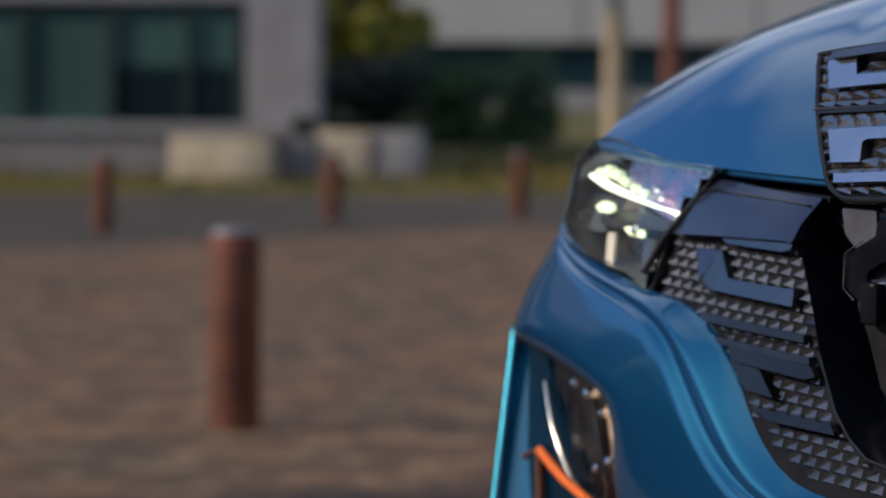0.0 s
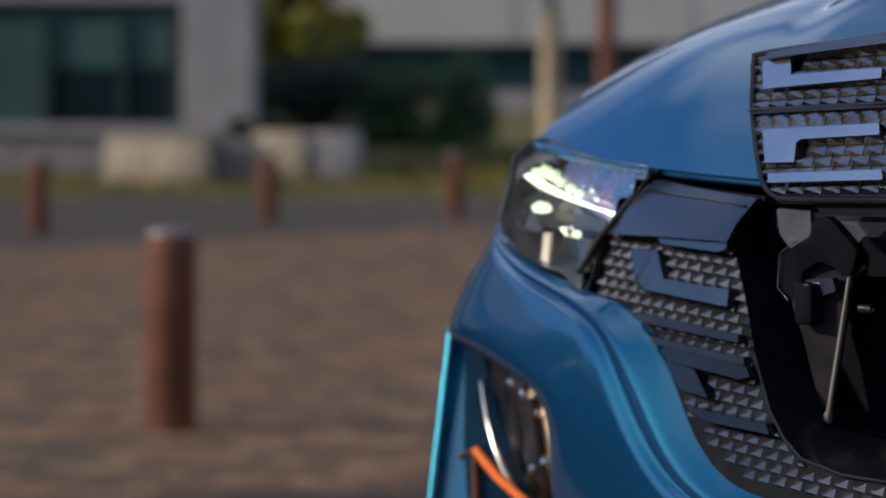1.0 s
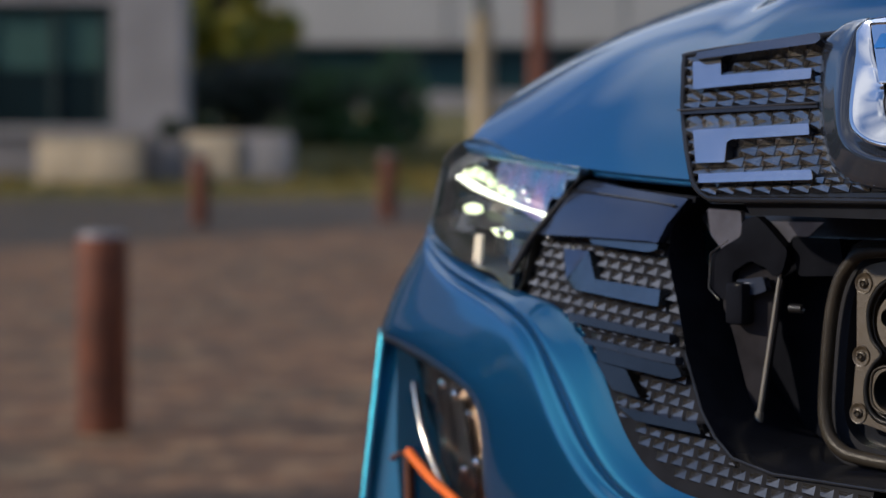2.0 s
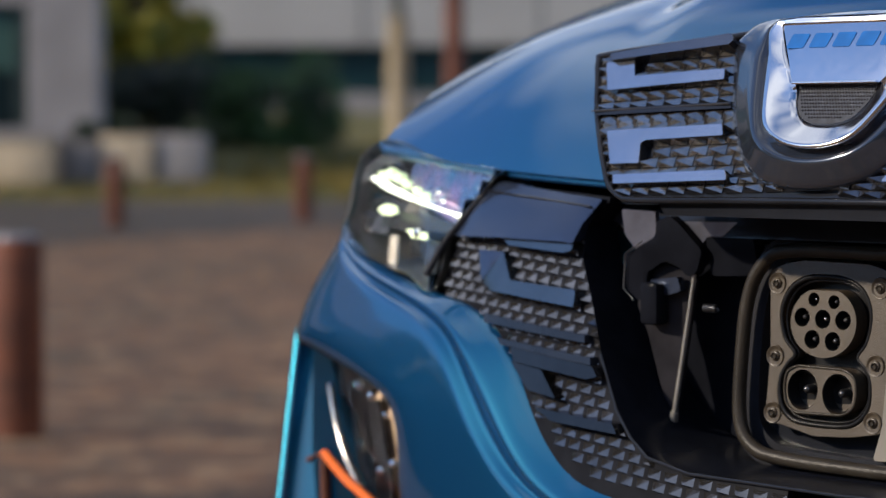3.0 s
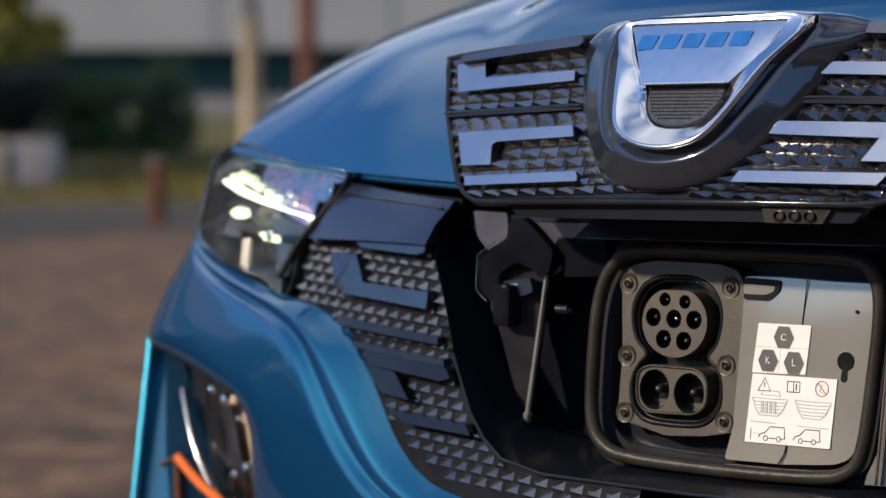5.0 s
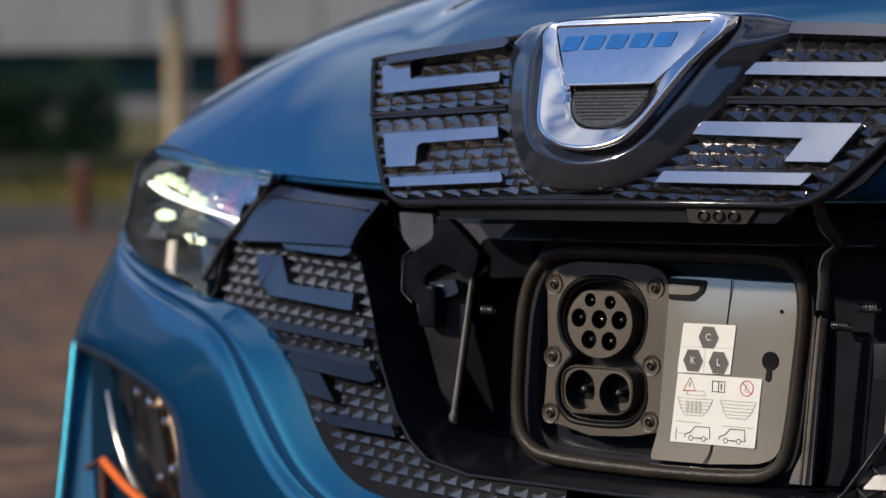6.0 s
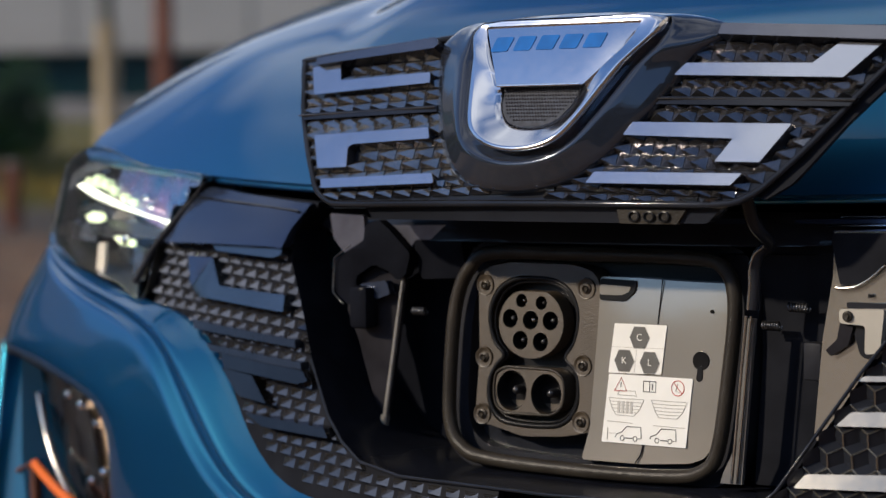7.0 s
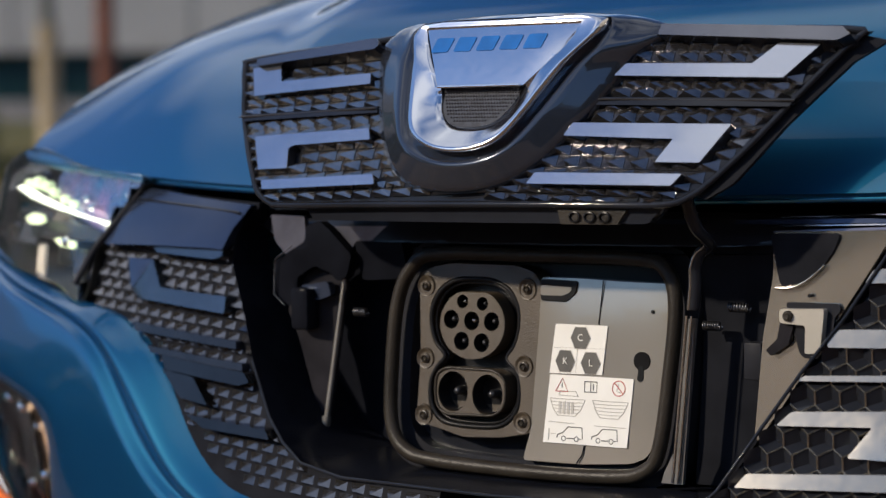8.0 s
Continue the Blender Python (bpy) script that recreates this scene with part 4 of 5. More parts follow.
    part("stay_rod", tube([(-0.168, 0.050, 0.784), (-0.185, 0.050, 0.687)], 0.0012, 8, r_end=0.0020), ROD, bay, "bright steel stay rod", smooth=True)
    part("rod_tip", tube([(-0.1841, 0.0495, 0.691), (-0.1853, 0.0495, 0.684)], 0.003, 8), ROD, bay, "bright rod tip", smooth=True)
    for cx, cy, cz, ln in ((-0.155, 0.050, 0.7605, 0.010), (0.1115, 0.05, 0.761, 0.012), (0.130, 0.05, 0.7725, 0.014)):
        path = [(cx - ln / 2 + ln * i / 56, cy + 0.0022 * math.cos(i * math.pi / 4), cz + 0.0026 * math.sin(i * math.pi / 4)) for i in range(57)]
        part("spring", tube(path, 0.0006, 5), GUNMETAL, bay, "small coil spring", smooth=True)
    # right side: metal-faced panel with a lever, hinge arm, dark web
    face = part("side_panel", plate(rounded(mm([(157, 818), (236, 820), (146, 694), (143, 698), (149, 756), (156, 792)]), 0.002), lambda x, z: 0.045, 0.0, 0.004, 0.0005), SIDE, bay, "warm grey side panel")
    sk = lambda x, z: 0.043
    part("shade_pocket", plate(rounded(mm([(155.5, 817), (202, 818), (197, 807), (188, 796), (177, 789), (162, 786), (160, 795)]), 0.004), sk, 0.0005, 0.003), DEEP_BLACK, face, "dark moulded pocket")
    part("pocket_edge", tube([(x, sk(x, z) - 0.0008, z) for x, z in spline(mm([(160, 785.5), (167, 785.5), (174, 787), (183, 792), (192, 799.5)]), 4)], 0.0015, 6, r_end=0.0007), STEEL, face, "bright pocket edge", smooth=True)
    part("lever_slot", plate(rounded(mm([(166, 777.3), (201, 777.4), (202, 773), (198.2, 770), (194.4, 745.6), (178.5, 745), (175, 747.5)]), 0.002), sk, -0.0002, 0.003), BLACK_GLOSS, face, "black lever slot")
    part("lever", plate(rounded(mm([(164.5, 773.6), (194, 774.4), (191, 749), (181, 748), (181.6, 764.5), (164.5, 765.5)]), 0.0022), sk, -0.0065, 0.006, 0.0012), LEVER, face, "pale grey release lever")
    part("lever_pin", lathe([(0, 0.0012), (0.0016, 0.0014), (0.0018, 0.0004), (0.0028, 0.0006), (0.0032, 0.0), (0.0032, -0.003)], (0.1705, sk(0, 0.769) - 0.0068, 0.7697), (0, -1, 0), 14), RUBBER, face, "lever pin", smooth=True)
    part("lever_tail", plate(rounded(mm([(163, 765.5), (172, 764), (168.4, 752.7), (157, 745.7), (153.3, 749), (161, 755.7)]), 0.0012), sk, -0.002, 0.003), BLACK_SATIN, face, "dark lever tail")
    part("stud", lathe([(0, 0.001), (0.0012, 0.001), (0.0012, -0.001)], (0.182, sk(0, 0.781), 0.7815), (0, -1, 0), 8), SOCKET_DARK, face, "small hole plug")
    part("web", plate(rounded(mm([(96, 812), (158, 812), (149, 755), (143, 690), (134, 664), (92, 664), (98, 740)]), 0.002), lambda x, z: 0.062, 0.0, 0.004), DEEP_BLACK, bay, "dark plastic web")
    part("web_box", box(0.133, 0.145, 0.050, 0.062, 0.730, 0.752, 0.001), BLACK_MATT, bay, "dark box on the web")
    arm = spline([(0.123, 0.004, 0.838), (0.124, 0.012, 0.822), (0.125, 0.026, 0.811), (0.116, 0.030, 0.805), (0.1125, 0.03, 0.797), (0.1125, 0.03, 0.787), (0.111, 0.03, 0.772)], 5)
    part("hinge_arm", tube(arm, 0.0042, 8), BLACK_GLOSS, bay, "gloss black hinge arm", smooth=True)
    # steel tube draws the highlight along the black arm
    part("hinge_edge", tube([(x - 0.001, y - 0.004, z) for x, y, z in arm[8:]], 0.0009, 6), STEEL, bay, "steel line for the highlight on the hinge arm", smooth=True)
    for dx, r in ((0.0, 0.0011), (0.0035, 0.0008)):
        part("drain_rail", tube([(0.105 + dx, 0.032, 0.768), (0.100 + dx, 0.032, 0.72), (0.0945 + dx, 0.032, 0.668)], r, 6), STEEL, bay, "bright drain rail", smooth=True)
    part("rail_web", plate(mm([(104, 766), (108.5, 766), (99, 667), (84, 667), (86, 673), (95, 690)]), at(0.036), 0.0, 0.003), PANEL_DARK, bay, "grey rail flange")


def make_port(car):
    skin = port_skin
    # seal: a rounded rubber frame
    mid = spline(mm([(-126, 730), (-123, 768), (-113, 790), (-93, 800), (-18, 800.5), (57, 800), (79, 794), (87, 773), (84, 727), (78.5, 686), (69, 672.5), (47, 667.5), (-18, 666.5), (-90, 669), (-114, 675), (-125, 692)]), 5, True)
    port = part("charging_port", ring([(x * 1.1 - (-0.018) * 0.1, z * 1.12 - 0.736 * 0.12) for x, z in mid], mid, skin, 0.006, 0.03), BLACK_MATT, car, "charging port with grey rubber seal and socket")
    part("seal", tube([(x, skin(x, z) - 0.004, z) for x, z in mid], 0.0046, 12, True), RUBBER, port, "grey rubber seal", smooth=True)
    part("inner_wall", ring(mid, [(-0.018 + (x + 0.018) * 0.93, 0.736 + (z - 0.736) * 0.92) for x, z in mid], skin, 0.006, 0.03), BLACK_MATT, port, "black tray wall")
    part("tray", plate([(-0.018 + (x + 0.018) * 0.96, 0.736 + (z - 0.736) * 0.96) for x, z in mid], skin, 0.016, 0.004), BLACK_GLOSS, port, "black tray")
    # flange plate, pierced by the two socket wells
    flange = rounded(mm([(-109, 787), (-96, 792), (-83, 794), (-34, 793.5), (-20, 790), (-14, 783), (-14.5, 735), (-18, 690), (-40, 686), (-70, 684.5), (-94, 690), (-108, 692), (-106, 735)]), 0.004)
    eight = mm([(-66, 786), (-80, 785), (-92, 779), (-99, 768), (-100, 756), (-96, 744), (-88, 735), (-94, 728), (-99, 718), (-98.5, 705), (-92, 695), (-80, 690.5), (-50, 690), (-36, 694), (-28, 704), (-27, 716), (-30, 727), (-38, 735), (-32, 744), (-29, 756), (-30, 768), (-37, 779), (-50, 785)])
    eight = spline(eight[::-1], 4, True)
    part("socket_flange", holed_plate(flange, [eight], skin, 0.0, 0.014), SOCKET, port, "taupe plastic socket flange")
    part("socket_well", holed_plate([(-0.064 + (x + 0.064) * 1.004, 0.738 + (z - 0.738) * 1.004) for x, z in eight], [], skin, 0.0125, 0.002), SOCKET_DARK, port, "black socket well")
    part("socket_rim", tube([(-0.064 + (x + 0.064) * 0.965, skin(x, z) + 0.001, 0.738 + (z - 0.738) * 0.965) for x, z in eight], 0.0016, 6, True), SOCKET_DARK, port, "black socket rim", smooth=True)
    part("socket_rim", tube([(-0.064 + (x + 0.064) * 0.90, skin(x, z) + 0.003, 0.738 + (z - 0.738) * 0.915) for x, z in eight], 0.0009, 6, True), SOCKET_DARK, port, "black inner rim", smooth=True)
    holes = ((-73.5, 770, 4.4), (-58, 769, 4.4), (-82, 758.5, 6.0), (-66, 758, 6.0), (-50.5, 758, 6.0), (-73.5, 745, 6.0), (-57.8, 744.5, 6.0))
    face = circle(-0.0655, 0.7560, 0.0252, 0.0222, 48, 0.10)
    disc = part("contact_face", holed_plate(face, [circle(x / 1000, z / 1000, r / 1000, r / 1000, 20) for x, z, r in holes], skin, -0.001, 0.012), SOCKET, port, "taupe contact face with seven holes")
    for x, z, r in holes:
        r *= 0.001
        c = (x / 1000, skin(x / 1000, z / 1000) + 0.0095, z / 1000)
        part("contact_sleeve", lathe([(r * 0.985, 0.0098), (r * 0.985, 0.0), (0, 0.0)], c, (0, -1, 0), 20), SOCKET_DARK, disc, "black contact sleeve", smooth=False)
        # two pins get bright steel in place of the glints in their holes
        bright = (x, z) in ((-66, 758), (-73.5, 770))
        part("contact_pin", lathe([(0, 0.0085), (r * 0.2, 0.0082), (r * 0.28, 0.0070), (r * 0.28, 0.0)], (c[0], c[1], c[2]), (0, -1, 0), 10), STEEL if bright else GUNMETAL, disc, "metal contact pin", smooth=True)
    oval = rounded(mm([(-92, 724), (-84, 728), (-47, 727.5), (-39, 723), (-37.5, 713), (-39, 704), (-47, 699), (-84, 698.5), (-91, 703), (-93, 713)]), 0.006, 4)
    big = ((-79, 713), (-52, 712))
    disc2 = part("contact_face", holed_plate(oval, [circle(x / 1000, z / 1000, 0.0118, 0.0128, 28) for x, z in big], skin, -0.001, 0.012), SOCKET, port, "taupe lower contact face with two large holes")
    part("face_rim", tube([(x, skin(x, z) - 0.0012, z) for x, z in oval], 0.0010, 6, True), RUBBER, disc2, "rim", smooth=True)
    for x, z in big:
        c = (x / 1000, skin(x / 1000, z / 1000) + 0.0105, z / 1000)
        part("contact_sleeve", lathe([(0.0116, 0.0108), (0.0116, 0.0), (0, 0.0)], c, (0, -1, 0), 28), SOCKET_DARK, disc2, "black contact sleeve")
        part("contact_pin", lathe([(0, 0.0085), (0.0018, 0.0082), (0.0028, 0.006), (0.003, 0.0)], c, (0, -1, 0), 12), GUNMETAL, disc2, "dark metal contact pin", smooth=True)
    for x, z in ((-103, 779), (-102, 733), (-102, 697), (-24, 779), (-25, 731), (-25, 696)):
        c = (x / 1000, skin(x / 1000, z / 1000) + 0.001, z / 1000)
        sc = part("screw", lathe([(0, 0.0012), (0.0028, 0.0012), (0.0034, 0.0006), (0.0036, -0.0004), (0.0052, -0.0004), (0.0058, 0.0006), (0.0066, 0.0008), (0.0072, -0.0012)], (c[0], c[1] - 0.0012, c[2]), (0, -1, 0), 14), SOCKET, port, "recessed screw", smooth=True)
        part("screw_head", lathe([(0, 0.0002), (0.0012, 0.0004), (0.0022, 0.0014), (0.0025, 0.0006)], (c[0], c[1] - 0.0022, c[2]), (0, -1, 0), 6), RUBBER, sc, "star screw head")
    # smooth panel beside the socket
    pan = part("port_panel", plate(rounded(mm([(-14, 786.8), (16, 786.6), (49, 785.4), (79.5, 785), (81, 765), (78, 725), (72.5, 687), (66, 679), (56, 675.5), (20, 673), (-24, 673), (-18.5, 692), (-14.5, 760)]), 0.003), skin, -0.001, 0.012, 0.001), PANEL, port, "warm grey panel with stickers")
    part("panel_seam", tube([(x, skin(x, z) - 0.0013, z) for x, z in mm([(33, 786.5), (32.4, 777.7), (30.6, 758.8)])], 0.0004, 5), BLACK_MATT, pan, "fine seam")
    part("panel_seam", tube([(x, skin(x, z) - 0.0013, z) for x, z in mm([(22.7, 685), (21.2, 679), (17.2, 673.5)])], 0.0005, 5), BLACK_MATT, pan, "fine seam")
    part("clip_slot", plate(rounded(mm([(-13, 786), (14, 785), (13, 778), (6, 772), (-13, 772.5)]), 0.002), skin, -0.0016, 0.003), SOCKET_DARK, pan, "clip slot")
    part("clip", plate(rounded(mm([(-13, 782.2), (10.5, 781.2), (9, 778), (3.5, 775.8), (-13, 775.8)]), 0.002), skin, -0.0026, 0.003, 0.0006), PANEL, pan, "grey clip")
    part("key_hole", lathe([(0, 0.0003), (0.0058, 0.0003), (0.006, -0.001)], (0.0625, skin(0.06, 0.738) - 0.0012, 0.738), (0, -1, 0), 18), SOCKET_DARK, pan, "dark key hole")
    part("key_hole", plate(rounded(mm([(60.5, 735), (64, 735), (64, 727), (62, 725), (59.5, 726.5)]), 0.001), skin, -0.0014, 0.002), SOCKET_DARK, pan, "dark key hole slot")
    part("dot", lathe([(0, 0.0004), (0.0011, 0.0004), (0.0012, -0.0004)], (0.0692, skin(0.07, 0.768) - 0.0012, 0.768), (0, -1, 0), 8), SOCKET_DARK, pan, "small mark")
    make_stickers(port)


def text(name, body, size, x, z, y, mat, parent, turn=0.0, shear=0.0):
    """Flat lettering with a little depth, standing in the x-z plane and facing the front."""
    cu = bpy.data.curves.new(name, "FONT")
    cu.body, cu.size, cu.extrude, cu.shear = body, size, 0.0001, shear
    cu.align_x, cu.align_y = "CENTER", "CENTER"
    cu.materials.append(mat)
    ob = new(name, cu)
    ob.parent = parent
    ob.matrix_basis = pose(x, y, z, 90, turn, 0)
    return ob


def make_stickers(port):
    skin = port_skin
    s1 = part("sticker", plate(rounded(mm([(-1, 758.5), (37.5, 758.5), (34.5, 728.5), (-4.5, 728)]), 0.0006, 2), skin, -0.0018, 0.0006), PAPER, port, "white sticker with three lettered hexagons")
    s2 = part("sticker", plate(rounded(mm([(-4, 727.3), (57.5, 727), (54, 685), (-8, 685.3)]), 0.0006, 2), skin, -0.0018, 0.0006), PAPER, port, "white sticker with printed pictograms")

    def ink(name, pts, parent, mat=INK, off=-0.0021):
        return part(name, plate(mm(pts), skin, off, 0.0003), mat, parent)

    def line(pts, parent, mat=INK, r=0.0003, name="printed_line"):
        return part(name, tube([(x, skin(x, z) - 0.0020, z) for x, z in mm(pts)], r, 4), mat, parent)
    for cx, cz, ch in ((18, 750.4, "C"), (7.2, 735.8, "K"), (26, 735.3, "L")):
        hexa = [(cx - 7.3, cz), (cx - 4.2, cz + 6.6), (cx + 3.6, cz + 6.6), (cx + 7.3, cz), (cx + 4.0, cz - 6.6), (cx - 4.0, cz - 6.6)]
        h = ink("hexagon", hexa, s1)
        line(hexa + hexa[:1], s1, INK_GREY, 0.00022)
        text("letter", ch, 0.0060, cx / 1000, cz / 1000, skin(0, cz / 1000) - 0.0024, PAPER, h, 1.5)
    line([(-3, 744), (36, 744.3)], s1, INK_GREY, 0.0001)
    line([(16, 744), (15, 729)], s1, INK_GREY, 0.0001)
    # warning triangle, booklet, ban sign
    line([(0.6, 717.2), (5.6, 725.4), (9.8, 717.2), (0.6, 717.2)], s2, INK_RED, 0.00028, "warning_triangle")
    line([(5.4, 722.6), (5.3, 719.6)], s2, INK, 0.0003)
    line([(22, 724), (31, 724), (31, 717.6), (22, 717.6), (22, 724)], s2, INK, 0.00032, "booklet")
    line([(26.5, 724), (26.5, 717.6)], s2, INK, 0.00025)
    line([(28.5, 722.6), (28.5, 719)], s2, INK, 0.0004)
    line([(47 + 4.6 * math.cos(a * math.pi / 9), 720.8 + 4.6 * math.sin(a * math.pi / 9)) for a in range(19)], s2, INK_RED, 0.00028, "ban_sign")
    line([(44, 724), (50.2, 717.6)], s2, INK_RED, 0.00028)
    line([(47, 723.5), (45.5, 719), (48.5, 718.2)], s2, INK_GREY, 0.00025)
    # two grille drawings
    for cx in (9.5, 41.0):
        for k in range(5):
            z = 712.5 - k * 2.1
            w = 12.5 - 0.3 * k * k
            line([(cx - w, z + 0.3), (cx, z), (cx + w, z + 0.2)], s2, INK_GREY, 0.0002)
        line([(cx - 12.8, 712.8), (cx - 10, 706), (cx - 7, 702.4), (cx + 6, 702.2), (cx + 10, 706), (cx + 13.2, 712.6)], s2, INK_GREY, 0.00022)
    for k in range(4):
        ink("printed_bar", [(3.2 + k * 3.1, 711), (5.0 + k * 3.1, 711), (5.0 + k * 3.1, 703.5), (3.2 + k * 3.1, 703.5)], s2, INK_GREY)
    line([(3, 714.8), (17.5, 714.6), (16, 717.4), (4.5, 717.6), (3, 714.8)], s2, INK_GREY, 0.0002)
    line([(-4, 698.3), (15, 697.8)], s2, INK_GREY, 0.0002)
    line([(30, 697.3), (53, 697)], s2, INK_GREY, 0.0002)
    # two vans
    for x0 in (2.5, 28.0):
        line([(x0, 688.8), (x0 + 0.6, 690.6), (x0 + 4.6, 692.0), (x0 + 8.0, 695.6), (x0 + 18.5, 695.6), (x0 + 19.0, 688.8), (x0 + 16.5, 688.6)], s2, INK, 0.0003, "van_drawing")
        line([(x0 + 7.5, 688.6), (x0 + 12.5, 688.6)], s2, INK, 0.00032)
        for wx in (5.0, 14.5):
            line([(x0 + wx + 1.5 * math.cos(a * math.pi / 5), 688.4 + 1.5 * math.sin(a * math.pi / 5)) for a in range(11)], s2, INK, 0.00025)
    line([(-3.5, 694), (-3.7, 687)], s2, INK_GREY, 0.0003)
    line([(-2, 691), (2, 691)], s2, INK_GREY, 0.00015)


# outlines on the raised flap
LID = mm([(-243, 922), (-236, 906), (-229, 891), (-214, 868), (-203, 853.5), (-192, 841), (-178, 834), (-161, 832.3), (-91, 833.5), (-20, 834.5), (60, 835), (120, 835.3), (137, 839.5), (149, 849), (167, 869), (188, 896), (208, 921), (216, 929.5), (209, 934), (96, 937), (-16, 944), (-120, 935), (-233, 926)])
SURROUND = mm([(-89, 945), (-106, 938), (-113, 930), (-107.5, 911), (-100, 890), (-88, 869), (-74, 853.5), (-57, 845), (-36, 841), (-14, 840.8), (6, 843.5), (21, 848.5), (31, 854.5), (41, 862), (52, 875), (63.5, 888.5), (74, 904.5), (84, 921), (101, 936), (66, 946.5), (-16, 949)])
BADGE = mm([(-67.5, 943), (-1, 945), (68, 944.5), (48, 918), (32, 893.5), (21, 878), (11.5, 870), (-3.6, 865.6), (-20, 865), (-36, 867.6), (-49.5, 873.6), (-57.5, 882), (-63, 900), (-67.5, 924)])
RIBS = [mm([(-227, 889.5), (-101, 894), (-99, 890), (-223, 885.5)]), mm([(66, 897.5), (190, 895), (187, 890.5), (64, 893)])]


def raised(outline, skin, off, height):
    """The body under a raised bar: it runs back along the slope of the flap, so that its lower side shows."""
    bm = bmesh.new()
    front = [bm.verts.new((x, skin(x, z) + off, z)) for x, z in outline]
    rear = [bm.verts.new((x, skin(x, z) + off + 0.9 * height, z - 0.44 * height)) for x, z in outline]
    bm.faces.new(front)
    for i in range(len(front)):
        bm.faces.new((front[i - 1], front[i], rear[i], rear[i - 1]))
    return bm


def make_lid(car):
    skin = lid_skin
    lid = part("charging_flap", plate(spline(LID, 3, True), skin, 0.004, 0.008, 0.001, 0.02), BLACK_GLOSS, car, "raised charging flap with silver bars and badge")
    part("flap_rim", tube([(x, skin(x, z) + 0.003, z) for x, z in spline(LID, 4, True)], 0.0022, 6, True), BLACK_GLOSS, lid, "gloss black flap rim", smooth=True)
    bars = [
        mm([(-226, 920), (-198.5, 922), (-193, 911), (-112, 914.8), (-110, 908.2), (-216, 902)]),
        mm([(-203, 875.6), (-100, 880.4), (-96.5, 873.5), (-163, 870), (-167, 868), (-163, 855.6), (-190, 854.7)]),
        mm([(-184, 848), (-86, 852.4), (-82.5, 846.3), (-181, 842.3)]),
        mm([(80, 917), (160.5, 915.5), (174, 927), (199, 925.7), (181, 907), (74, 910)]),
        mm([(54.4, 882.7), (157, 881), (143, 859.3), (115, 859.7), (123, 872.8), (50, 875.2)]),
        mm([(37, 853.8), (134, 853), (128.7, 846.3), (33, 847.3)]),
    ]
    tops = [mm([(-220, 926), (-113, 937), (-108, 932.5), (-111, 930), (-218, 921.5)]), mm([(100, 940), (211, 935.5), (217, 931), (210, 927.6), (99, 933.5)])]
    for b in bars:
        bar = part("flap_bar", plate(rounded(b, 0.0008, 2), skin, -0.0055, 0.0015, 0.0006), BAR, lid, "satin silver bar")
        part("bar_body", raised(rounded(b, 0.0008, 2), skin, -0.0042, 0.010), BLACK_GLOSS, bar, "gloss black bar body")
        # a thin steel line stands for the reflection under each bar
        for (xa, za), (xb, zb) in zip(b, b[1:] + b[:1]):
            if xa - xb > 0.02:
                part("bar_glint", tube([(x, skin(x, z) + 0.0020, z - 0.0046) for x, z in ((xa, za), (xb, zb))], 0.0005, 5), STEEL, bar, "fine bright line for the reflecting underside", smooth=True)
    for b in tops:
        bar = part("flap_bar", plate(rounded(b, 0.001, 2), skin, -0.011, 0.002, 0.0012), BAR_DARK, lid, "dark satin top bar")
        part("bar_body", raised(rounded(b, 0.001, 2), skin, -0.0096, 0.014), BLACK_GLOSS, bar, "gloss black bar body")
    for a in RIBS:
        part("flap_rib", plate(a, skin, -0.003, 0.008, 0.0012), BLACK_GLOSS, lid, "gloss black rib")
        part("rib_edge", tube([(x, skin(x, z) - 0.0036, z - 0.0012) for x, z in a[:2]], 0.0006, 5), GUNMETAL, lid, "fine edge of the rib", smooth=True)
    clear = bars + tops + [SURROUND] + RIBS
    rows = [(0.8440, 0.0028, 0.0), (0.8490, 0.0022, 0.5), (0.8552, 0.0031, 0.2), (0.8616, 0.0033, 0.7), (0.8681, 0.0033, 0.2), (0.8748, 0.0033, 0.7), (0.8830, 0.0046, 0.2), (0.8900, 0.0040, 0.7), (0.8995, 0.0030, 0.2), (0.9056, 0.0031, 0.7), (0.9118, 0.0031, 0.2), (0.9180, 0.0031, 0.7), (0.9242, 0.0031, 0.2), (0.9304, 0.0031, 0.7)]
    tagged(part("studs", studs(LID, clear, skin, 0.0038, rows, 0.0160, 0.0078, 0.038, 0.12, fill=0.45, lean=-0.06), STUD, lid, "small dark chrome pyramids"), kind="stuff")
    rows = [(0.8401, 0.0023, 0), (0.8446, 0.0022, 1), (0.8490, 0.0024, 0), (0.8545, 0.0034, 1), (0.8615, 0.0036, 0), (0.8682, 0.0034, 1), (0.8745, 0.0032, 0), (0.8805, 0.0032, 1), (0.8885, 0.0044, 0), (0.8930, 0.0018, 1), (0.9026, 0.0034, 1), (0.9072, 0.0032, 0), (0.9115, 0.0030, 1), (0.9175, 0.0034, 1), (0.9237, 0.0034, 0), (0.9295, 0.0032, 1)]
    # right-hand studs take a darker metal, their shade put in the colour
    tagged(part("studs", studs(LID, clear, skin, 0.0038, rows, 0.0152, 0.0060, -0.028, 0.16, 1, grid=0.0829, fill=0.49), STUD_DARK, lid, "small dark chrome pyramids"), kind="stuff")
    # dark border along the sloping end: the lip and painted shade in one plate
    inner = mm([(214, 931), (202, 919), (182, 894), (161, 867), (144, 848), (134, 841)])
    border = mm([(146, 838), (160, 847), (169, 859), (183, 879), (201, 900), (214, 915), (232, 927)])
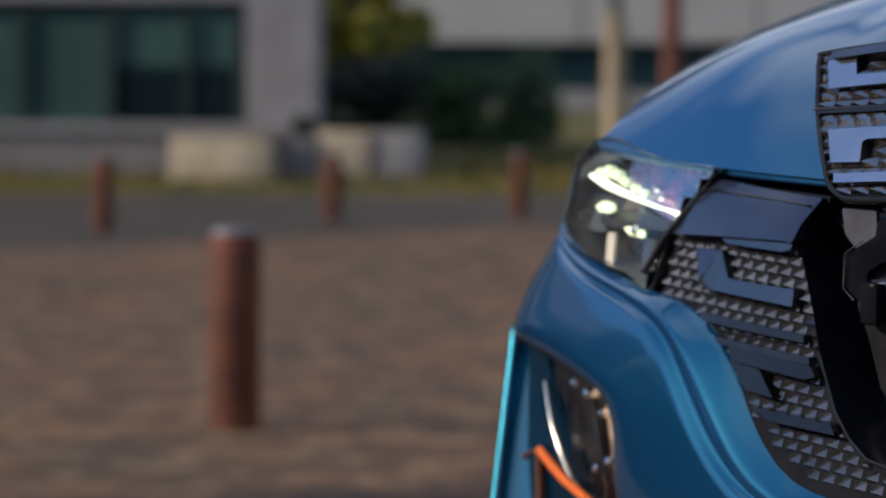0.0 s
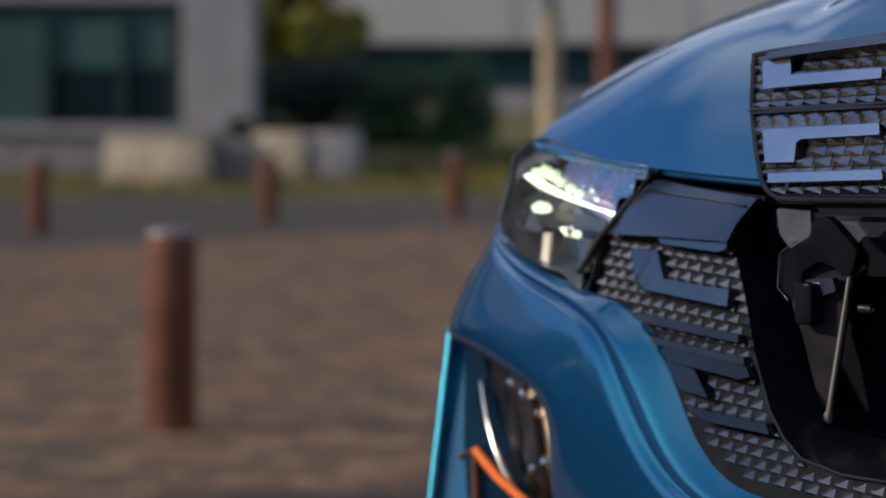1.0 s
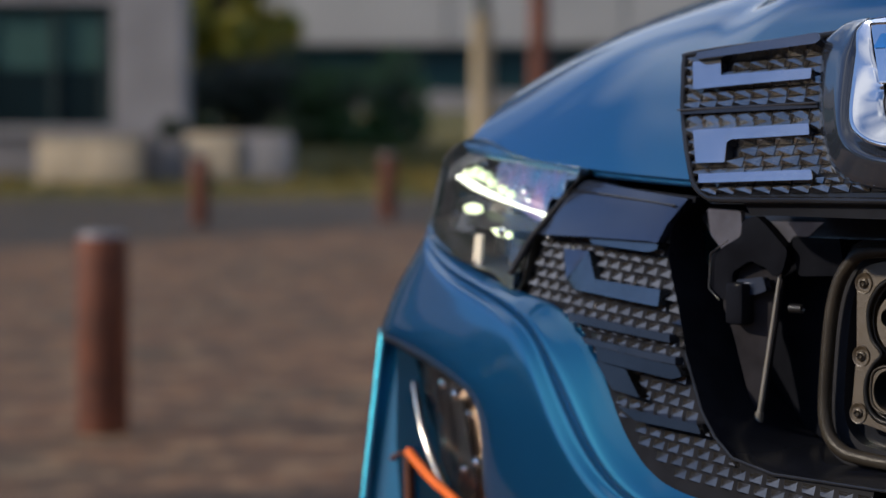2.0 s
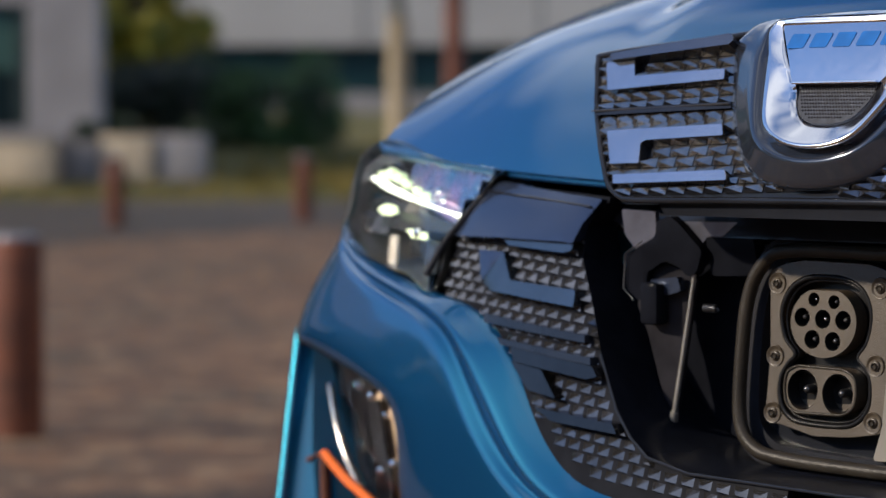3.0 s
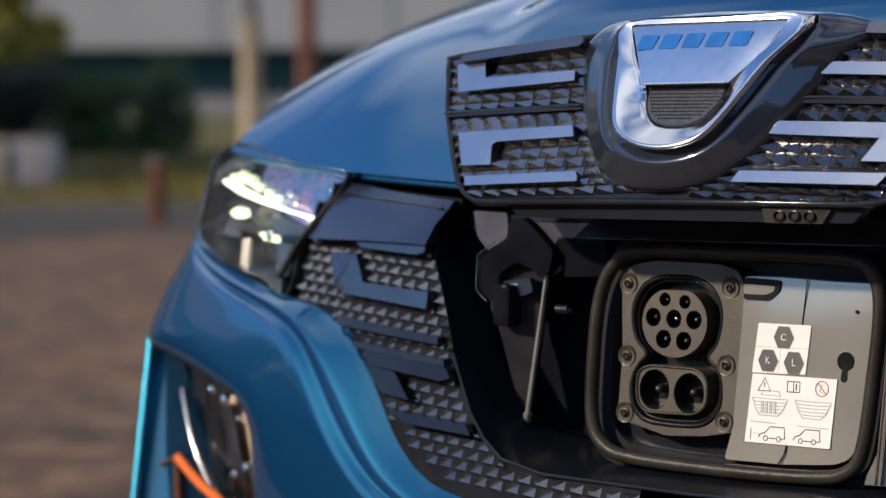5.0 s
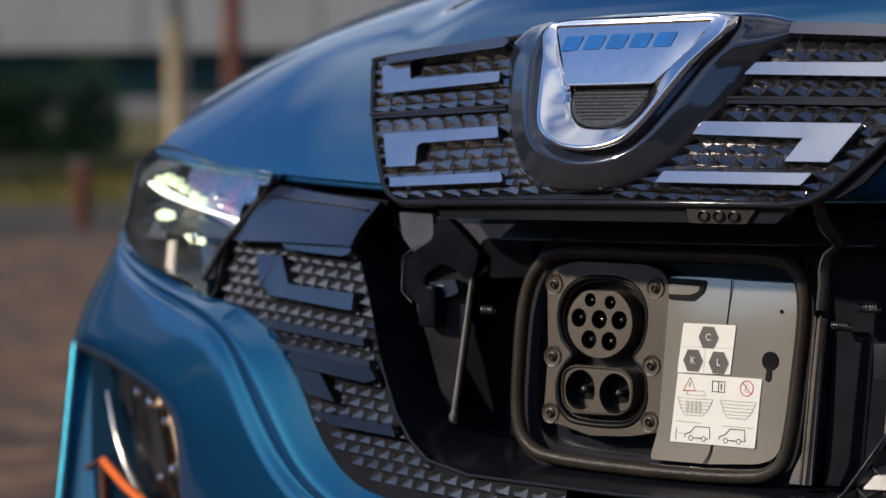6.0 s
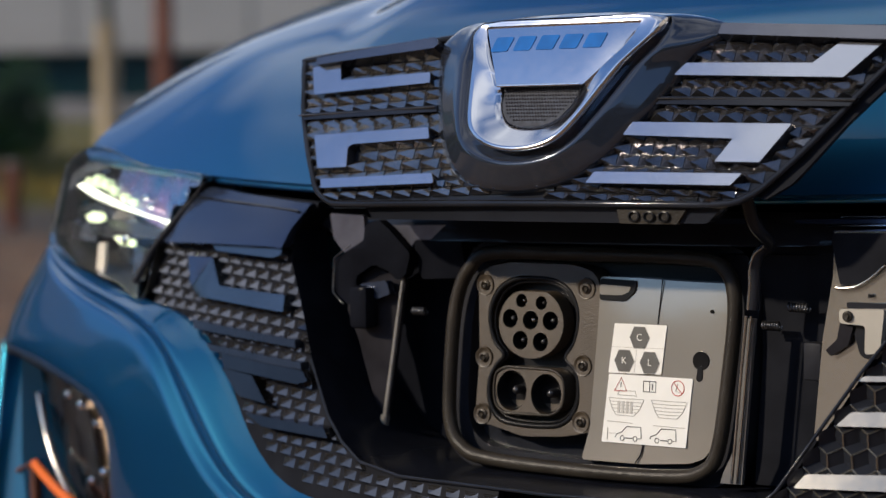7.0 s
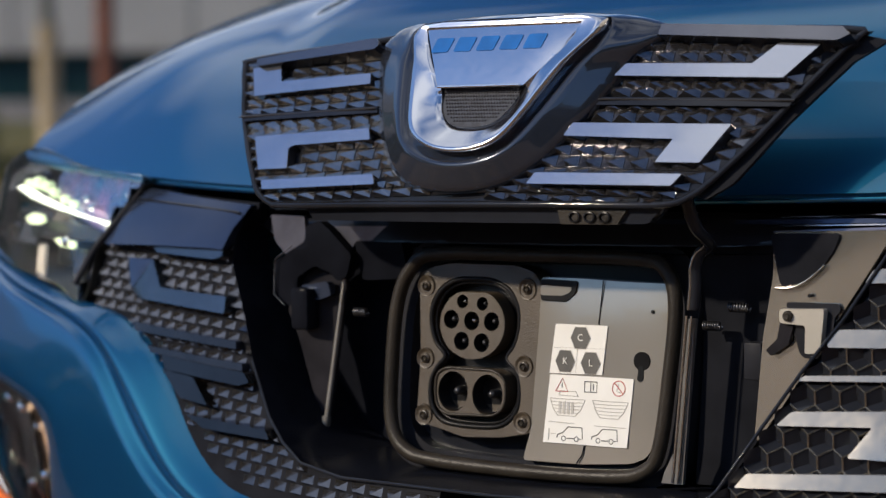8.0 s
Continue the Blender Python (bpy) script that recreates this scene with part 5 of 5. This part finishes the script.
    part("flap_border", plate(rounded(inner + border, 0.002), skin, 0.0062, 0.005, 0.001), DEEP_BLACK, lid, "dark border of the flap, its lip and the shade beside it")
    # underside strip with a faint embossing
    part("flap_foot", plate(rounded(mm([(-150, 833), (120, 834), (110, 824), (-140, 823)]), 0.002), lambda x, z: -0.024 + 0.45 * x * x, 0.0, 0.01, 0.001), BLACK_GLOSS, lid, "gloss black foot of the flap")
    tab = part("foot_tab", plate(rounded(mm([(52, 832), (98, 832), (92, 823.5), (54, 823.5)]), 0.001), lambda x, z: -0.026 + 0.45 * x * x, 0.0, 0.004, 0.0005), RUBBER, lid, "dull brown tab under the flap")
    for x in (64, 74, 84):
        part("tab_ring", tube([(x / 1000 + 0.0034 * math.cos(a * math.pi / 6), -0.0263 + 0.45 * (x / 1000) ** 2, 0.8278 + 0.0028 * math.sin(a * math.pi / 6)) for a in range(12)], 0.0007, 5, True), SOCKET_DARK, tab, "embossed ring", smooth=True)
    # badge surround: a smooth black dome with a step, then a chrome shield with a meshed recess
    cx, cz = -0.012, 0.905

    def reach(poly, a):
        """Distance from the centre to the outline in direction a."""
        dx, dz = math.cos(a), math.sin(a)
        best = 0.0
        for (xa, za), (xb, zb) in zip(poly, poly[1:] + poly[:1]):
            ex, ez = xb - xa, zb - za
            den = dx * ez - dz * ex
            if abs(den) > 1e-12:
                t = ((xa - cx) * ez - (za - cz) * ex) / den
                u = ((xa - cx) * dz - (za - cz) * dx) / den
                if t > 0 and -1e-6 <= u <= 1 + 1e-6:
                    best = max(best, t)
        return best
    outer, inner = spline(SURROUND, 3, True), spline(BADGE, 3, True)
    hollow = mm([(-62, 941.5), (55, 942.5), (38, 923), (21.5, 905.4), (15, 893), (6.6, 884.5), (-4.7, 880.8), (-21.6, 880.8), (-31, 884.4), (-37, 892), (-40.8, 904.7), (-54, 924)])
    bowl = hollow[:1] + spline(hollow[1:] + hollow[:1], 4)
    angles = [math.pi * 2 * i / 180 for i in range(181)]
    radii = [(reach(outer, a), reach(inner, a), reach(bowl, a)) for a in angles]
    grid = []
    for f, y in ((0.0, 0.004), (0.03, -0.001), (0.10, -0.0036), (0.25, -0.0066), (0.42, -0.0098), (0.56, -0.0126), (0.66, -0.0146), (0.73, -0.0156), (0.80, -0.0154), (0.86, -0.0128), (0.92, -0.0110), (1.06, -0.0105)):
        row = []
        for a, (ro, ri, _) in zip(angles, radii):
            ri = min(ri, ro - 0.004)
            r = ro + (ri - ro) * f
            x, z = cx + r * math.cos(a), cz + r * math.sin(a)
            row.append((x, skin(x, z) + y, z))
        grid.append(row)
    part("badge_surround", lofted(grid), BLACK_SURROUND, lid, "gloss black badge surround", smooth=True)

    def bskin(x, z):
        return skin(x, z) - 0.012
    grid = []
    for f, y, d in ((0.0, 0.006, 0.0), (0.015, -0.002, 0.0), (0.05, -0.0068, 0.0), (0.11, -0.0094, 0.0), (0.18, -0.0102, 0.0), (0.27, -0.0101, 0.05), (0.42, -0.0100, 0.22), (0.60, -0.0100, 0.45), (0.80, -0.0100, 0.75), (1.0, -0.0100, 1.0), (1.0, -0.0088, 1.0)):
        row = []
        for a, (_, ri, rh) in zip(angles, radii):
            rh = min(rh, ri - 0.0012)
            r = ri + (rh - ri) * f
            x, z = cx + r * math.cos(a), cz + r * math.sin(a)
            deep = 0.0022 * max(0.0, min(1.0, (0.9445 - z) / 0.016)) + 0.0053 * max(0.0, min(1.0, (0.915 - z) / 0.02))
            row.append((x, bskin(x, z) + y + d * deep, z))
        grid.append(row)
    badge = part("badge", lofted(grid), SHIELD, lid, "chrome shield badge with a hollow face", smooth=True)
    # upper plate, standing proud of the recess below it
    up = mm([(-62.5, 942), (0, 943.2), (57.5, 943), (40, 923), (22.4, 905), (-40.8, 904.4)])
    part("badge_plate", plate(rounded(up, 0.0015), lambda x, z: bskin(x, z) - 0.0088, 0.0, 0.009, 0.0007), SHIELD, badge, "chrome plate with blue emblem marks")
    part("badge_edge", tube([(x, bskin(x, z) - 0.0090, z) for x, z in mm([(-40.4, 904.9), (21, 905.4)])], 0.0008, 6), CHROME, badge, "bright edge", smooth=True)
    rec = mm([(-42, 905), (19, 905), (14.5, 893), (6.5, 884), (-4.7, 880), (-21.6, 880), (-32, 883.5), (-38, 892)])
    well = part("badge_recess", plate(rounded(rec, 0.003), bskin, -0.0019, 0.004), MESH, badge, "dark meshed recess")
    bm = bmesh.new()
    for j in range(14):
        for i in range(34):
            x, z = -0.042 + (i + 0.5 * (j % 2)) * 0.0021, 0.880 + j * 0.0021
            if inside(x, z, hollow) and z < 0.9035 and edge_gap(x, z, hollow) > 0.0018:
                c = [bm.verts.new((x + dx, bskin(x, z) - 0.0020, z + dz)) for dx, dz in ((-0.0009, 0), (0, -0.0009), (0.0009, 0), (0, 0.0009))]
                t = bm.verts.new((x, bskin(x, z) - 0.0025, z))
                for q in range(4):
                    bm.faces.new((c[q], c[(q + 1) % 4], t))
    tagged(part("mesh_dots", bm, BLACK_SATIN, well, "fine mesh"), kind="stuff")
    # emblem marks: five plain slanted bars in blue
    for i in range(5):
        x0 = -52.5 + i * 17.2
        zc = 930.4 + i * 0.25
        pts = rounded(mm([(x0 - 1.0, zc - 4.4), (x0 + 12.2, zc - 4.4), (x0 + 14.8, zc + 4.4), (x0 + 1.6, zc + 4.4)]), 0.0015, 3)
        part("emblem_mark", plate(pts, lambda x, z: bskin(x, z) - 0.0092, 0.0, 0.001, 0.0002), INK_BLUE, badge, "plain blue emblem bar")


# ---- the place behind the car ----
def ground():
    bm = bmesh.new()
    xs = [-600, -200, -60] + [-30 + 2 * i for i in range(31)] + [60, 200, 600]
    ys = [-600, -200, -60, -20] + [-10 + 2 * i for i in range(36)] + [90, 200, 600, 1500]
    rows = [[bm.verts.new((x, y, 0.0)) for x in xs] for y in ys]
    for a, b in zip(rows, rows[1:]):
        for i in range(len(xs) - 1):
            bm.faces.new((a[i], a[i + 1], b[i + 1], b[i]))
    ob = part("ground", bm, ASPHALT, None)
    tagged(ob, "worn brown paving with darker patches and leaf litter", "ground", kind="structure")


def bank():
    """Grassed strip behind the bollards, rising to the hedge."""
    grid = []
    for i in range(41):
        x = -26 + 44 * i / 40
        grid.append([(x, 29.2 + 0.03 * x, 0.0), (x, 29.6 + 0.03 * x, 0.06), (x, 31, 0.10), (x, 34, 0.28 + 0.05 * math.sin(x)), (x, 40, 0.62 + 0.05 * math.sin(x * 1.7)), (x, 52, 0.9), (x, 90, 1.0)])
    bm = lofted(grid)
    b = part("grass_bank", bm, GRASS_SOIL, None, smooth=True)
    tagged(b, "dull green and yellow grass bank at the edge of the paving", "grass", kind="structure")
    rng = random.Random(4)
    bm = bmesh.new()
    for _ in range(9000):
        x, y = rng.uniform(-11, 7), 29.3 + abs(rng.gauss(0, 3.0))
        z = 0.04 if y < 31 else 0.10 + (y - 31) * 0.058
        h, a = rng.uniform(0.05, 0.16), rng.uniform(0, 6.28)
        dx, dy = 0.03 * math.cos(a), 0.03 * math.sin(a)
        v = [bm.verts.new(p) for p in ((x - dx, y - dy, z - 0.02), (x + dx, y + dy, z - 0.02), (x + rng.uniform(-.05, .05), y, z + h))]
        bm.faces.new(v)
    g = part("grass_tufts", bm, GRASS, None)
    tagged(g, "short yellowing grass tufts along the paving's edge", "grass", kind="stuff")


def road():
    """A grey asphalt way between the paving and the grass; its near edge runs aslant along the bollards."""
    bm = lofted([[(x, max(13.5, min(27.5, 24.0 + 1.42 * x)) + 0.3 * math.sin(x * 2.1), 0.004), (x, 28.2, 0.004), (x, 29.4 + 0.03 * x, 0.004)] for x in [-40 + i for i in range(81)]])
    tagged(part("road", bm, ROAD, None), "worn grey asphalt way before the grass", "road", kind="structure")


def bollard(m, height=0.545, r=0.0715):
    ob = thing("bollard", "round brown timber bollard with a grey cap, standing on the paving", "bollard", m, "bollards along the paving")
    part("post", lathe([(r, -0.02), (r, 0.01), (r, height * 0.5), (r, height - 0.012), (r - 0.008, height)], (0, 0, 0), (0, 0, 1), 28), RUST, ob, "brown weathered post", smooth=True)
    part("cap", lathe([(r - 0.006, height - 0.006), (r - 0.004, height + 0.004), (r - 0.014, height + 0.012), (0, height + 0.014)], (0, 0, 0), (0, 0, 1), 28), CAPSTEEL, ob, "grey cap", smooth=True)
    return ob


def facade():
    """Left building: plinth, window band with mullions, pier."""
    y = 31.6
    b = thing("office_building", "grey rendered office building with teal window band", "building", pose(0, y, 0))

    def wall(name, x0, x1, z0, z1, y0, y1, mat, label="", parent=b):
        return part(name, box(x0, x1, y0, y1, z0, z1, 0.01, 1), mat, parent, label)
    wall("plinth", -44, -4.45, -0.05, 0.62, 0.0, 0.6, CONCRETE_DARK, "grey plinth")
    wall("sill", -44, -4.55, 0.62, 0.73, -0.06, 0.6, CONCRETE, "pale sill")
    wall("pier", -5.50, -4.71, 0.73, 9.6, 0.02, 0.6, CONCRETE, "grey rendered pier")
    wall("back", -44, -4.8, 0.0, 9.6, 0.62, 0.8, CONCRETE_DARK, "dark inner wall")
    # upper storeys and the long left run are unseen, added to darken reflections
    for k in range(3):
        z = 2.12 + 2.9 * k
        wall("lintel", -44, -5.47, z, z + (1.5 if k < 2 else 1.68), 0.02, 0.6, CONCRETE, "grey lintel")
    for k in range(3):
        z0, z1 = (0.73, 2.12) if k == 0 else (0.72 + 2.9 * k, 2.12 + 2.9 * k)
        band = wall("window", -44, -5.47, z0, z1, 0.16, 0.20, TEAL_GLASS, "teal reflective window band")
        for x, h in ((-12.9, .05), (-11.0, .05), (-9.55, .05), (-8.12, .06), (-7.09, .06), (-6.19, .035), (-5.59, .06)):
            wall("mullion", x - h, x + h, z0, z1, 0.08, 0.17, MULLION, "dark mullion", band)
        for i in range(15):
            x = -14.9 - 2.0 * i
            wall("mullion", x - 0.05, x + 0.05, z0, z1, 0.08, 0.17, MULLION, "dark mullion", band)
        wall("transom", -44, -5.47, z1 - 0.08, z1, 0.08, 0.17, MULLION, "dark transom", band)
        if k == 0:
            w = band
    wall("lower_pane", -7.02, -6.23, 0.75, 1.38, 0.13, 0.158, DARK_GLASS, "dark open lower pane", w)
    wall("lower_pane", -6.15, -5.66, 0.75, 1.38, 0.13, 0.158, DARK_GLASS, "dark open lower pane", w)


def far_building():
    b = thing("white_building", "long white clad building with a dark teal glass storey", "building", pose(0, 62, 0))

    def wall(name, x0, x1, z0, z1, y0, y1, mat, label="", parent=b):
        return part(name, box(x0, x1, y0, y1, z0, z1, 0.02, 1), mat, parent, label)
    for k in range(4):
        z = 2.40 + 3.4 * k
        wall("cladding", -7.6, 34, z, z + 1.5, 0.0, 8.0, WHITEWALL, "white cladding band")
        for i in range(11):
            x = -7.3 + i * 3.9
            wall("panel_joint", x - 0.02, x + 0.02, z + 0.02, z + 1.48, -0.012, 0.01, MULLION, "dark panel joint")
    for k in range(4):
        z0, z1 = (1.35, 2.40) if k == 0 else (0.5 + 3.4 * k, 2.40 + 3.4 * k)
        g = wall("glass_band", -7.2, 34, z0, z1, 0.35, 0.5, FAR_GLASS, "dark teal glass storey")
        for i in range(20):
            x = -7.0 + i * 2.05
            wall("mullion", x - 0.05, x + 0.05, z0, z1, 0.25, 0.36, MULLION, "dark mullion", g)
    wall("base", -7.2, 34, 0.0, 1.35, 0.3, 8.0, CONCRETE, "grey base wall")
    wall("core", -7.2, 34, 1.35, 14.1, 0.52, 8.0, CONCRETE_DARK, "dark inner wall")
    wall("downpipe", 2.37, 2.47, 1.35, 14.1, -0.10, -0.01, MULLION, "dark downpipe")


def unseen_side_building():
    """Tall plain building, unseen, added for warm reflections on the side away from the sun."""
    b = thing("unseen_side_building", "unseen tall beige building, added for warm reflections", "building", pose(15, -2, 0))
    part("wall", box(0, 8, -26, 26, -0.05, 15, 0.03, 1), BEIGE, b, "beige rendered wall")
    part("parapet", box(-0.15, 8.1, -26.1, 26.1, 15, 15.4, 0.03, 1), CONCRETE, b, "grey parapet")
    for i in range(9):
        for j in range(4):
            y, z = -23.4 + i * 5.6, 1.4 + j * 3.5
            w = part("window", box(-0.03, 0.02, y, y + 2.4, z, z + 1.6, 0.01, 1), DARK_GLASS, b, "dark window")
            part("window_sill", box(-0.12, 0.02, y - 0.1, y + 2.5, z - 0.1, z - 0.004, 0.01, 1), CONCRETE, w, "grey sill")


def cabinet():
    c = thing("utility_cabinet", "cream metal utility cabinet beside the building", "cabinet", pose(-5.615, 30.6, 0))
    part("body", box(-0.56, 0.56, 0, 0.5, -0.02, 0.60, 0.015), CREAM, c)
    part("lid", box(-0.58, 0.58, -0.02, 0.52, 0.60, 0.625, 0.01), CREAM, c, "cream lid")
    part("door", box(-0.02, 0.53, -0.012, 0.0, 0.05, 0.57, 0.004), CREAM, c, "cream door")


def planter(m, w, h, d, mat, label, plants):
    p = thing("planter", label, "planter", m, "planters by the building")
    part("trough", box(-w / 2, w / 2, 0, d, -0.02, h, 0.02), mat, p)
    part("soil", box(-w / 2 + 0.05, w / 2 - 0.05, 0.05, d - 0.05, h - 0.03, h + 0.012, 0.004), BARK, p, "dark soil")
    rng = random.Random(plants)
    bm = bmesh.new()
    leaves(bm, rng, [((rng.uniform(-w / 2 + .1, w / 2 - .1), d * 0.5, h + 0.08), 0.14) for _ in range(plants)], 60, 0.05)
    part("plant", bm, LEAF, p, "low green planting")


def leaves(bm, rng, clumps, count, size):
    for (cx, cy, cz), r in clumps:
        for _ in range(count):
            u = Vector((rng.gauss(0, 1), rng.gauss(0, 1), rng.gauss(0, 1))).normalized() * (r * rng.uniform(0.35, 1.05) ** 0.6)
            c = Vector((cx, cy, cz)) + u
            a = Vector((rng.gauss(0, 1), rng.gauss(0, 1), rng.gauss(0, 1))).normalized()
            b = a.orthogonal().normalized()
            s = size * rng.uniform(0.6, 1.3)
            v = [bm.verts.new(c + a * s), bm.verts.new(c + b * s * 0.55), bm.verts.new(c - a * s), bm.verts.new(c - b * s * 0.55)]
            bm.faces.new(v)


def tree(m, height, spread, mat, label, seed, leaf=0.13, trunk=0.16):
    t = thing("tree", label, "tree", m, "trees behind the paving")
    rng = random.Random(seed)
    bm = tube([(0, 0, -0.1), (0.03, 0, height * 0.25), (-0.04, 0.05, height * 0.5), (0.02, 0, height * 0.8)], trunk, 9, r_end=trunk * 0.3)
    for _ in range(7):
        a = rng.uniform(0, 6.28)
        z = height * rng.uniform(0.25, 0.6)
        e = (spread * 0.7 * math.cos(a), spread * 0.7 * math.sin(a), z + height * 0.25)
        limb = tube([(0, 0, z), (e[0] * 0.5, e[1] * 0.5, z + height * 0.15), e], trunk * 0.4, 6, r_end=trunk * 0.1)
        me = bpy.data.meshes.new("limb")
        limb.to_mesh(me)
        limb.free()
        bm.from_mesh(me)
        bpy.data.meshes.remove(me)
    part("trunk", bm, BARK, t, "brown trunk and limbs", smooth=True)
    bm = bmesh.new()
    clumps = []
    for _ in range(34):
        a, q = rng.uniform(0, 6.28), math.sqrt(rng.random())
        z = height * rng.uniform(0.22, 1.0)
        f = math.sin(min(1.0, (z / height - 0.1) / 0.9) * math.pi) ** 0.5 + 0.15
        clumps.append(((spread * q * f * math.cos(a), spread * q * f * math.sin(a), z), spread * rng.uniform(0.2, 0.36)))
    leaves(bm, rng, clumps, 130, leaf)
    part("crown", bm, mat, t, "leafy crown")
    return t


def hedge(m, w, h, d, mat, label, seed):
    t = thing("hedge", label, "hedge", m, "hedges before the far building")
    rng = random.Random(seed)
    bm = bmesh.new()
    clumps = [((rng.uniform(-w / 2, w / 2), rng.uniform(0, d), rng.uniform(0.05, h - 0.15 + 0.12 * math.sin(i))), 0.28) for i in range(int(w * h * 26))]
    leaves(bm, rng, clumps, 70, 0.07)
    part("foliage", bm, mat, t, "dense dark leaves")
    bm = bmesh.new()
    for i in range(int(w * 3)):
        x = -w / 2 + (i + 0.5) / 3
        tw = tube([(x, d / 2, -0.05), (x + 0.05, d / 2, h * 0.7)], 0.025, 5, r_end=0.01)
        me = bpy.data.meshes.new("stem")
        tw.to_mesh(me)
        tw.free()
        bm.from_mesh(me)
        bpy.data.meshes.remove(me)
    part("stems", bm, BARK, t, "woody stems")


def post(m, r, h, mat, label, top=None):
    p = thing("pole", label, "pole", m, "poles behind the paving")
    part("shaft", lathe([(r * 1.5, -0.05), (r * 1.5, 0.08), (r, 0.12), (r, h), (0, h + 0.01)], (0, 0, 0), (0, 0, 1), 20), mat, p, smooth=True)
    if top:
        part("upper_shaft", lathe([(r * 0.62, h), (r * 0.55, h + 2.5), (0, h + 2.5)], (0, 0, 0), (0, 0, 1), 16), top, p, "dark upper shaft", smooth=True)
    return p


def litter():
    """Fallen leaves strewn over the paving, thicker in drifts."""
    rng = random.Random(21)
    bm = bmesh.new()
    for _ in range(260):
        cx, cy, n = rng.uniform(-9, 4), 5.5 + 24 * rng.random() ** 1.3, rng.randint(4, 26)
        for _ in range(n):
            x, y = cx + rng.gauss(0, 0.35), cy + rng.gauss(0, 0.30)
            a, s = rng.uniform(0, 6.28), rng.uniform(0.012, 0.032)
            dx, dy = s * math.cos(a), s * math.sin(a)
            v = [bm.verts.new(p) for p in ((x - dx, y - dy, 0.004), (x + dy * 0.6, y - dx * 0.6, 0.008), (x + dx, y + dy, 0.014), (x - dy * 0.6, y + dx * 0.6, 0.007))]
            bm.faces.new(v)
    tagged(part("fallen_leaves", bm, LITTER, None), "brown fallen leaves strewn over the paving", "leaves", kind="stuff")


def woods():
    """Far trees that close the view between the buildings."""
    rng = random.Random(8)
    bm = bmesh.new()
    leaves(bm, rng, [((rng.uniform(-24, -2), rng.uniform(84, 90), rng.uniform(0.6, 6.5)), 1.0) for _ in range(150)], 60, 0.35)
    tagged(part("far_woods", bm, LEAF, None), "far dark green woods behind the buildings", "woods", kind="stuff")


def unseen_tree_belt():
    """Unseen belt of trees behind the camera, added as a dark horizon for reflections."""
    rng = random.Random(21)
    spots = []
    for _ in range(700):
        a = radians(rng.uniform(120, 372))
        d = rng.uniform(23, 29)
        high = 6.8 if a > radians(200) else 2.6
        spots.append(((d * math.cos(a), d * math.sin(a), rng.uniform(0.3, high) * rng.uniform(0.6, 1.0)), 1.3))
    bm = bmesh.new()
    leaves(bm, rng, spots, 60, 0.55)
    tagged(part("unseen_tree_belt", bm, LEAF, None), "unseen dense green tree belt, added to darken reflections", "woods", kind="stuff")


make_car()
ground()
unseen_tree_belt()
road()
woods()
litter()
bank()
near = bollard(pose(-1.38, 7.74, 0))
copy_thing(near, pose(-4.45, 19.67, 0, 0, 0, 40))
copy_thing(near, pose(-3.15, 22.04, 0, 0, 0, 110))
copy_thing(near, pose(-1.76, 23.21, 0, 0, 0, 200))
facade()
far_building()
unseen_side_building()
cabinet()
planter(pose(-4.86, 31.0, 0), 0.50, 0.60, 0.5, CONCRETE_DARK, "dark grey planter box with low planting", 5)
planter(pose(-4.31, 31.05, 0), 0.58, 0.66, 0.5, CREAM, "cream planter box with low planting", 4)
planter(pose(-3.72, 31.1, 0.0), 0.53, 0.66, 0.5, CONCRETE, "pale grey planter box on the grass edge", 2)
hedge(pose(-4.75, 36.0, 0.35), 1.3, 1.18, 1.0, LEAF_DARK, "very dark green hedge before the far building", 3)
hedge(pose(-3.28, 36.3, 0.35), 1.6, 1.24, 1.0, LEAF_HEDGE, "dark green trimmed hedge before the far building", 5)
tree(pose(-7.5, 55, 0.6), 6.0, 1.5, LEAF_YELLOW, "autumn tree with yellow-green leaves", 11, 0.24)
post(pose(-1.11, 26.2, 0), 0.098, 1.78, POLE_TAN, "tan pole with a dark upper shaft", POLE_GREY)
post(pose(-0.58, 25.8, 0), 0.088, 5.0, RUST, "tall brown painted pole behind the paving")
# unseen trees beside the place: one for dappled shade, others added for reflections
tree(pose(-9.2, 2.9, 0, 0, 0, 20), 5.0, 1.3, LEAF, "slender tree with thin foliage beside the paving", 52, 0.11, 0.09)
for i, (x, y, h) in enumerate(((-24, 24, 5.0), (-27, 30, 6.0), (-28, 17, 6.5), (-21, 18, 5.0))):
    tree(pose(x, y, 0, 0, 0, 47 * i), h, 2.6, LEAF if i % 3 else LEAF_YELLOW, "unseen leafy green tree, added to darken reflections", 30 + i, 0.22, 0.2)
